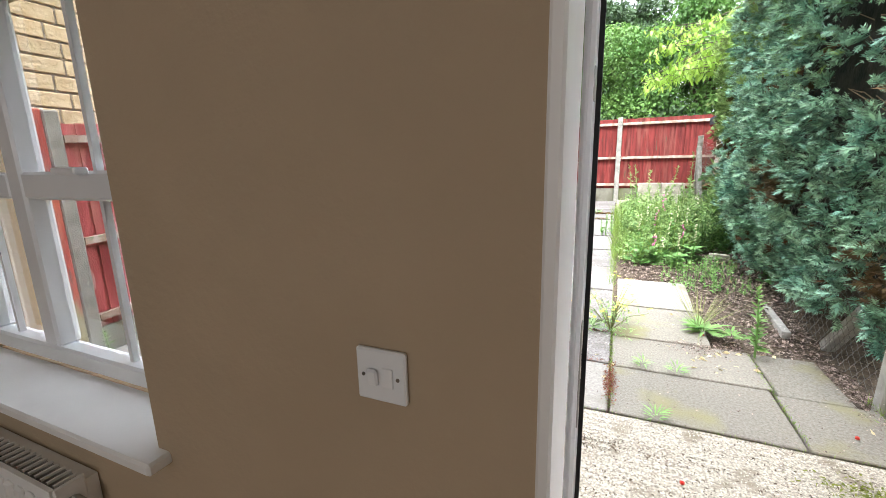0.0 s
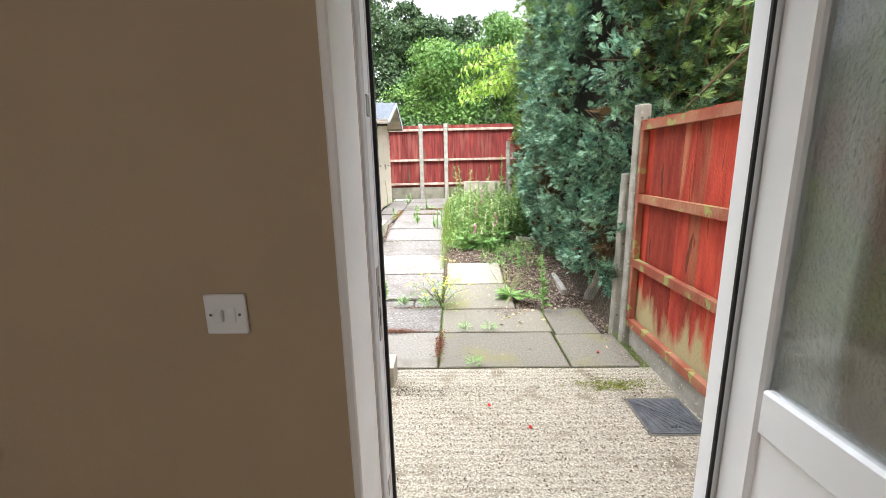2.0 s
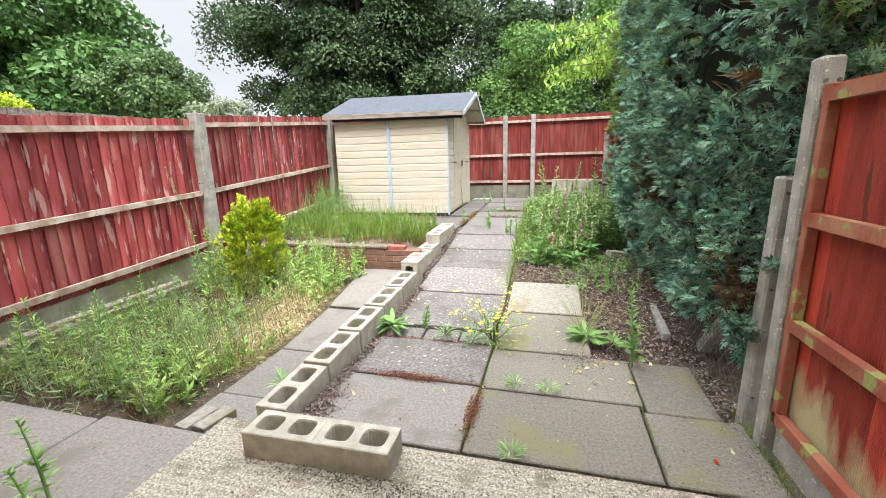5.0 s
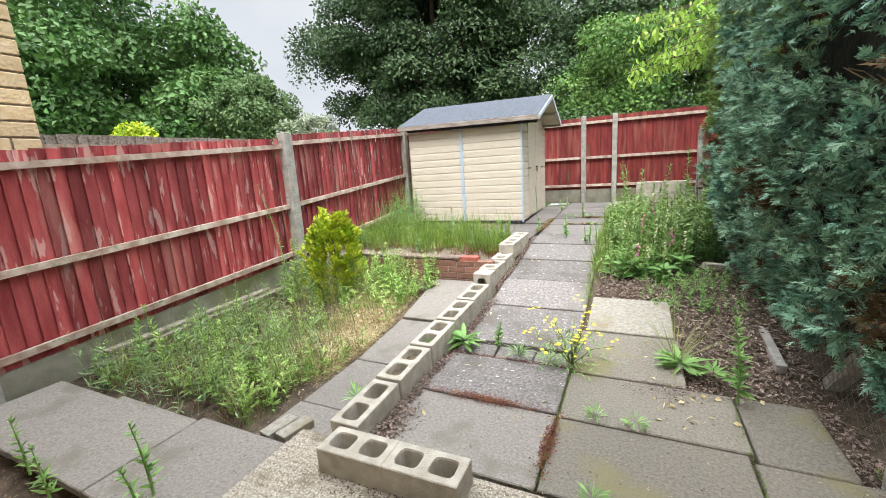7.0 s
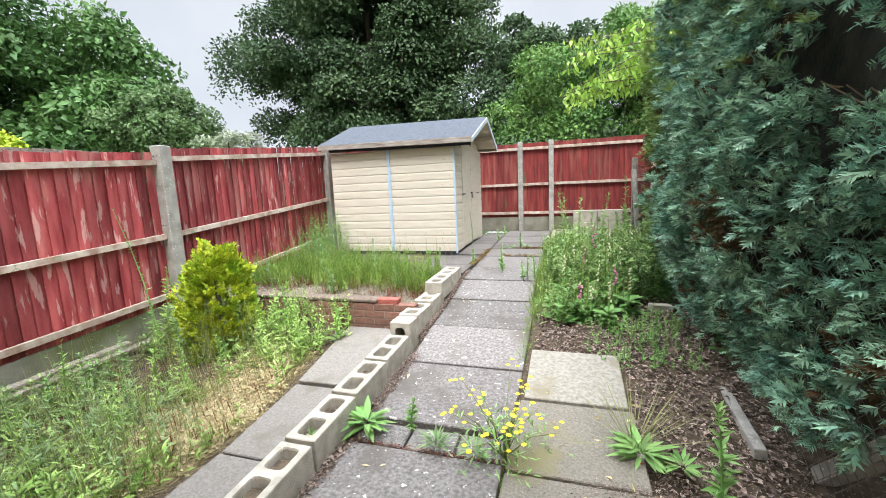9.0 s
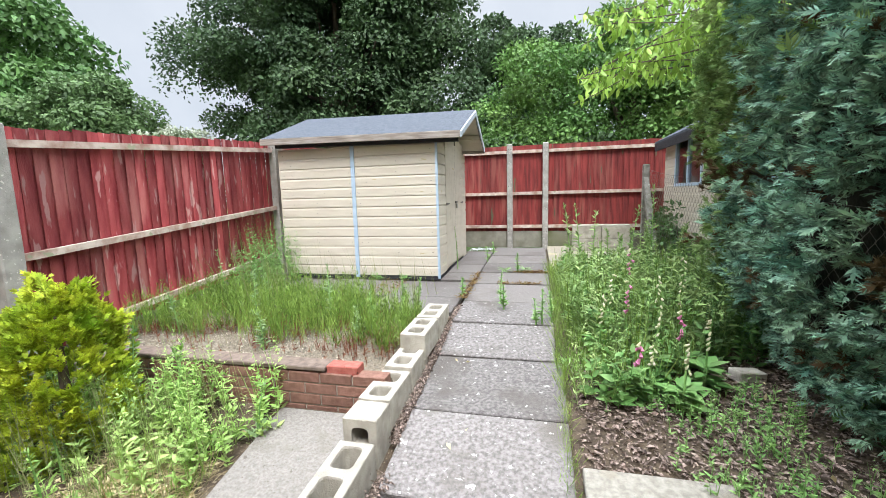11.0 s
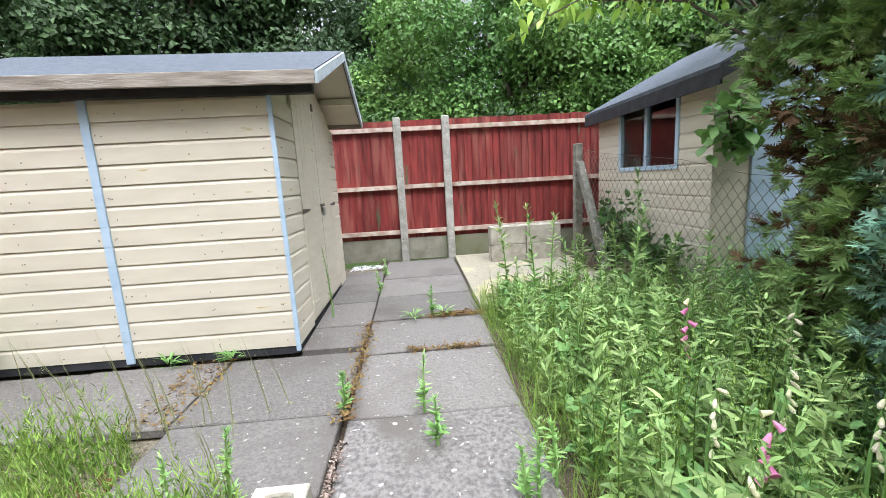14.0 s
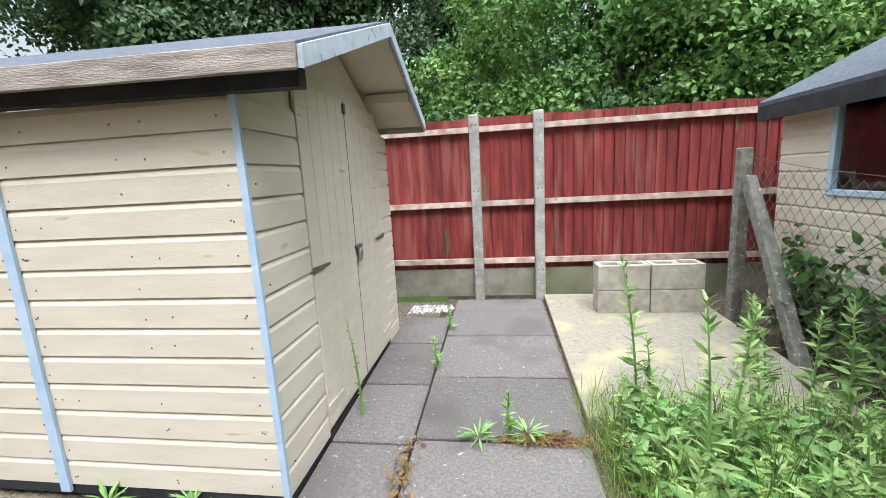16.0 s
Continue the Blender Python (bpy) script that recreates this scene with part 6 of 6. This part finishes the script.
moss = [(R2.normal(-0.42, 0.16), R2.normal(3.27, 0.022), 0.006 + R2.uniform(0, 0.02)) for _ in range(900)] + [(R2.normal(0.04, 0.018), R2.normal(3.0, 0.12), 0.004 + R2.uniform(0, 0.02)) for _ in range(600)] + [(R2.uniform(-0.88, 0.1), R2.normal(3.85, 0.015), 0.003) for _ in range(500)]
litter("red_stonecrop", "red brown stonecrop growing in the paving joints", moss, M_REDWEED, 0.016, 79)
joint = [(R2.normal(-0.885, 0.03), R2.uniform(7.1, 8.5), 0.4 + (0.03 * R2.uniform(0, 1)) + 0.02) for _ in range(500)] + [(R2.uniform(-0.6, -0.1), R2.normal(7.88, 0.015), 0.42 + R2.uniform(0, 0.02)) for _ in range(200)] + [(R2.normal(-0.2, 0.12), R2.normal(8.48, 0.025), 0.44 + R2.uniform(0, 0.02)) for _ in range(500)] + [(R2.uniform(-2.0, -1.7), R2.uniform(7.2, 8.0), 0.42) for _ in range(300)]
litter("joint_moss", "orange brown dying moss in the paving joints", joint, M_ORANGEMOSS, 0.03, 80)
gap = [(R2.normal(-0.87, 0.02), R2.uniform(2.66, 4.9), 0) for _ in range(1600)] + [(R2.normal(-0.9, 0.012), R2.uniform(5.1, 7.0), 0) for _ in range(1800)] + [(R2.normal(-0.85, 0.06), R2.normal(2.85, 0.12), 0.0) for _ in range(500)]
litter("dead_leaves", "dead leaves and grit gathered against the blocks", [(x, y, rise(y) + R2.uniform(0.002, 0.02)) for x, y, _ in gap], M_BARKCHIP, 0.03, 81)
litter("straw_mat", "flattened pale straw in the lower bed", [(x, y, earth(x, y) + R2.uniform(0.01, 0.06)) for x, y in zip(R2.normal(-2.22, 0.2, 7000), R2.normal(4.1, 0.36, 7000)) if x < -1.84] * 2, M_STRAW, 0.036, 187)
litter("twigs", "dry broken twigs on the slabs", [(x, y, rise(y) + 0.012) for x, y, z in twigs], M_STRAW, 0.05, 87)
grit = [(x, y, 0.006) for x, y in zip(R2.uniform(-0.9, 1.4, 1500), R2.uniform(1.4, 3.85, 1500))] + [(R2.normal(0.68, 0.14), R2.normal(3.78, 0.09), 0.006) for _ in range(900)] + [(R2.normal(1.38, 0.04), R2.uniform(2.7, 3.8), 0.006) for _ in range(500)]
litter("patio_grit", "scattered dark grit on the patio", grit, M_BARKCHIP, 0.014, 82)
pebbles = [(x, y, earth(x, y) + 0.006) for x, y in zip(R2.uniform(-3.6, -1.1, 14000), R2.uniform(5.52, 6.5, 14000))]
litter("pebbles", "pale and brown pebbles on the raised bed", pebbles, M_PEBBLE, 0.015, 83)
litter("white_pebbles", "patch of white pebbles behind the shed corner", [(R2.uniform(-1.3, -0.9), R2.uniform(10.3, 10.5), 0.475 + R2.uniform(0, 0.02)) for _ in range(400)], M_UPVC, 0.03, 84)
dirt = [(R2.normal(0.6, 0.5), R2.normal(2.0, 0.35), 0.007) for _ in range(1400)] + [(R2.normal(-0.3, 0.35), R2.normal(2.36, 0.04), 0.007) for _ in range(700)]
litter("patio_dirt", "dark crumbs of earth and leaf on the patio", [p for p in dirt if -1.2 < p[0] < 1.4 and 1.3 < p[1] < 2.62], M_SOIL, 0.016, 182)
algae = [(R2.normal(1.15, 0.13), R2.normal(2.42, 0.04), 0.007) for _ in range(500)]
litter("patio_moss", "yellow green moss on the patio", algae, M_MOSS, 0.02, 85)


def loose_brick(name, label, x, y, z, size, rz, material, category="brick", tilt=0):
    o = part(name, box(-size[0] / 2, size[0] / 2, -size[1] / 2, size[1] / 2, 0, size[2], 0.005), material)
    o.matrix_basis = pose(x, y, z, 0, tilt, rz)
    tagged(o, label, category)


loose_brick("loose_brick", "pale broken brick on the bark", 1.2, 6.1, earth(1.2, 6.1), (0.2, 0.1, 0.07), 20, M_BLOCK, tilt=6)
loose_brick("kerb_edging", "weathered concrete edging on the bark", 1.36, 4.83, -0.01, (0.06, 1.25, 0.06), -4, M_POST, "edging")
lean_bar = part("concrete_brace", box(-0.04, 0.04, -0.04, 0.04, 0, 0.75, 0.006), M_POST)
lean_bar.matrix_basis = look((1.55, 4.15, -0.02), (1.55, 3.72, 0.43)) @ pose(0, 0, 0, 180)
tagged(lean_bar, "fallen concrete brace leaning under the hedge", "post")
loose_brick("buff_brick", "buff brick edging the lower bed", -1.62, 2.72, -0.15, (0.1, 0.22, 0.06), -9, M_LIGHTSLAB)
loose_brick("buff_brick", "buff brick edging the lower bed", -1.505, 2.74, -0.15, (0.1, 0.22, 0.06), -11, M_LIGHTSLAB)
loose_brick("red_brick", "loose perforated red brick on the retaining wall", -1.34, 5.46, 0.345, (0.215, 0.1, 0.06), 1, M_REDBRICK)
for i, (x, y0, y1, z) in enumerate(((-3.74, 2.75, 5.0, -0.14), (-3.72, 2.9, 4.9, -0.1), (-3.75, 2.7, 4.7, -0.06), (-3.72, 2.95, 4.95, -0.015), (-3.76, 2.8, 4.6, 0.025))):
    o = part("fallen_plank", box(-0.045, 0.045, 0, y1 - y0, 0, 0.024, 0.003), M_GREYWOOD)
    o.matrix_basis = pose(x, y0, z + 0.02, 1.2, 2, (i % 3 - 1) * 0.7)
    tagged(o, "weathered grey plank lying at the foot of the red fence", "plank", "planks by the fence")
for i, (x, y, h) in enumerate(((-1.72, 2.02, 0.42), (-1.6, 1.9, 0.3), (-2.55, 1.85, 0.35), (-3.1, 1.86, 0.4), (-2.2, 1.8, 0.3))):
    tall_weed("narrow-leaved green weed beside the small slabs", x, y, -0.05, h, 40, 0.09, M_WEED, 300 + i)
for i, (x, y) in enumerate(((0.55, 2.0), (0.35, 2.2), (0.72, 4.0), (1.2, 2.85))):
    bm = bmesh.new()
    bmesh.ops.create_icosphere(bm, subdivisions=1, radius=0.011)
    o = part("berry", bm, M_BERRY)
    o.matrix_basis = pose(x, y, 0.012)
    tagged(o, "small red berry fallen on the paving", "berry", "fallen berries")
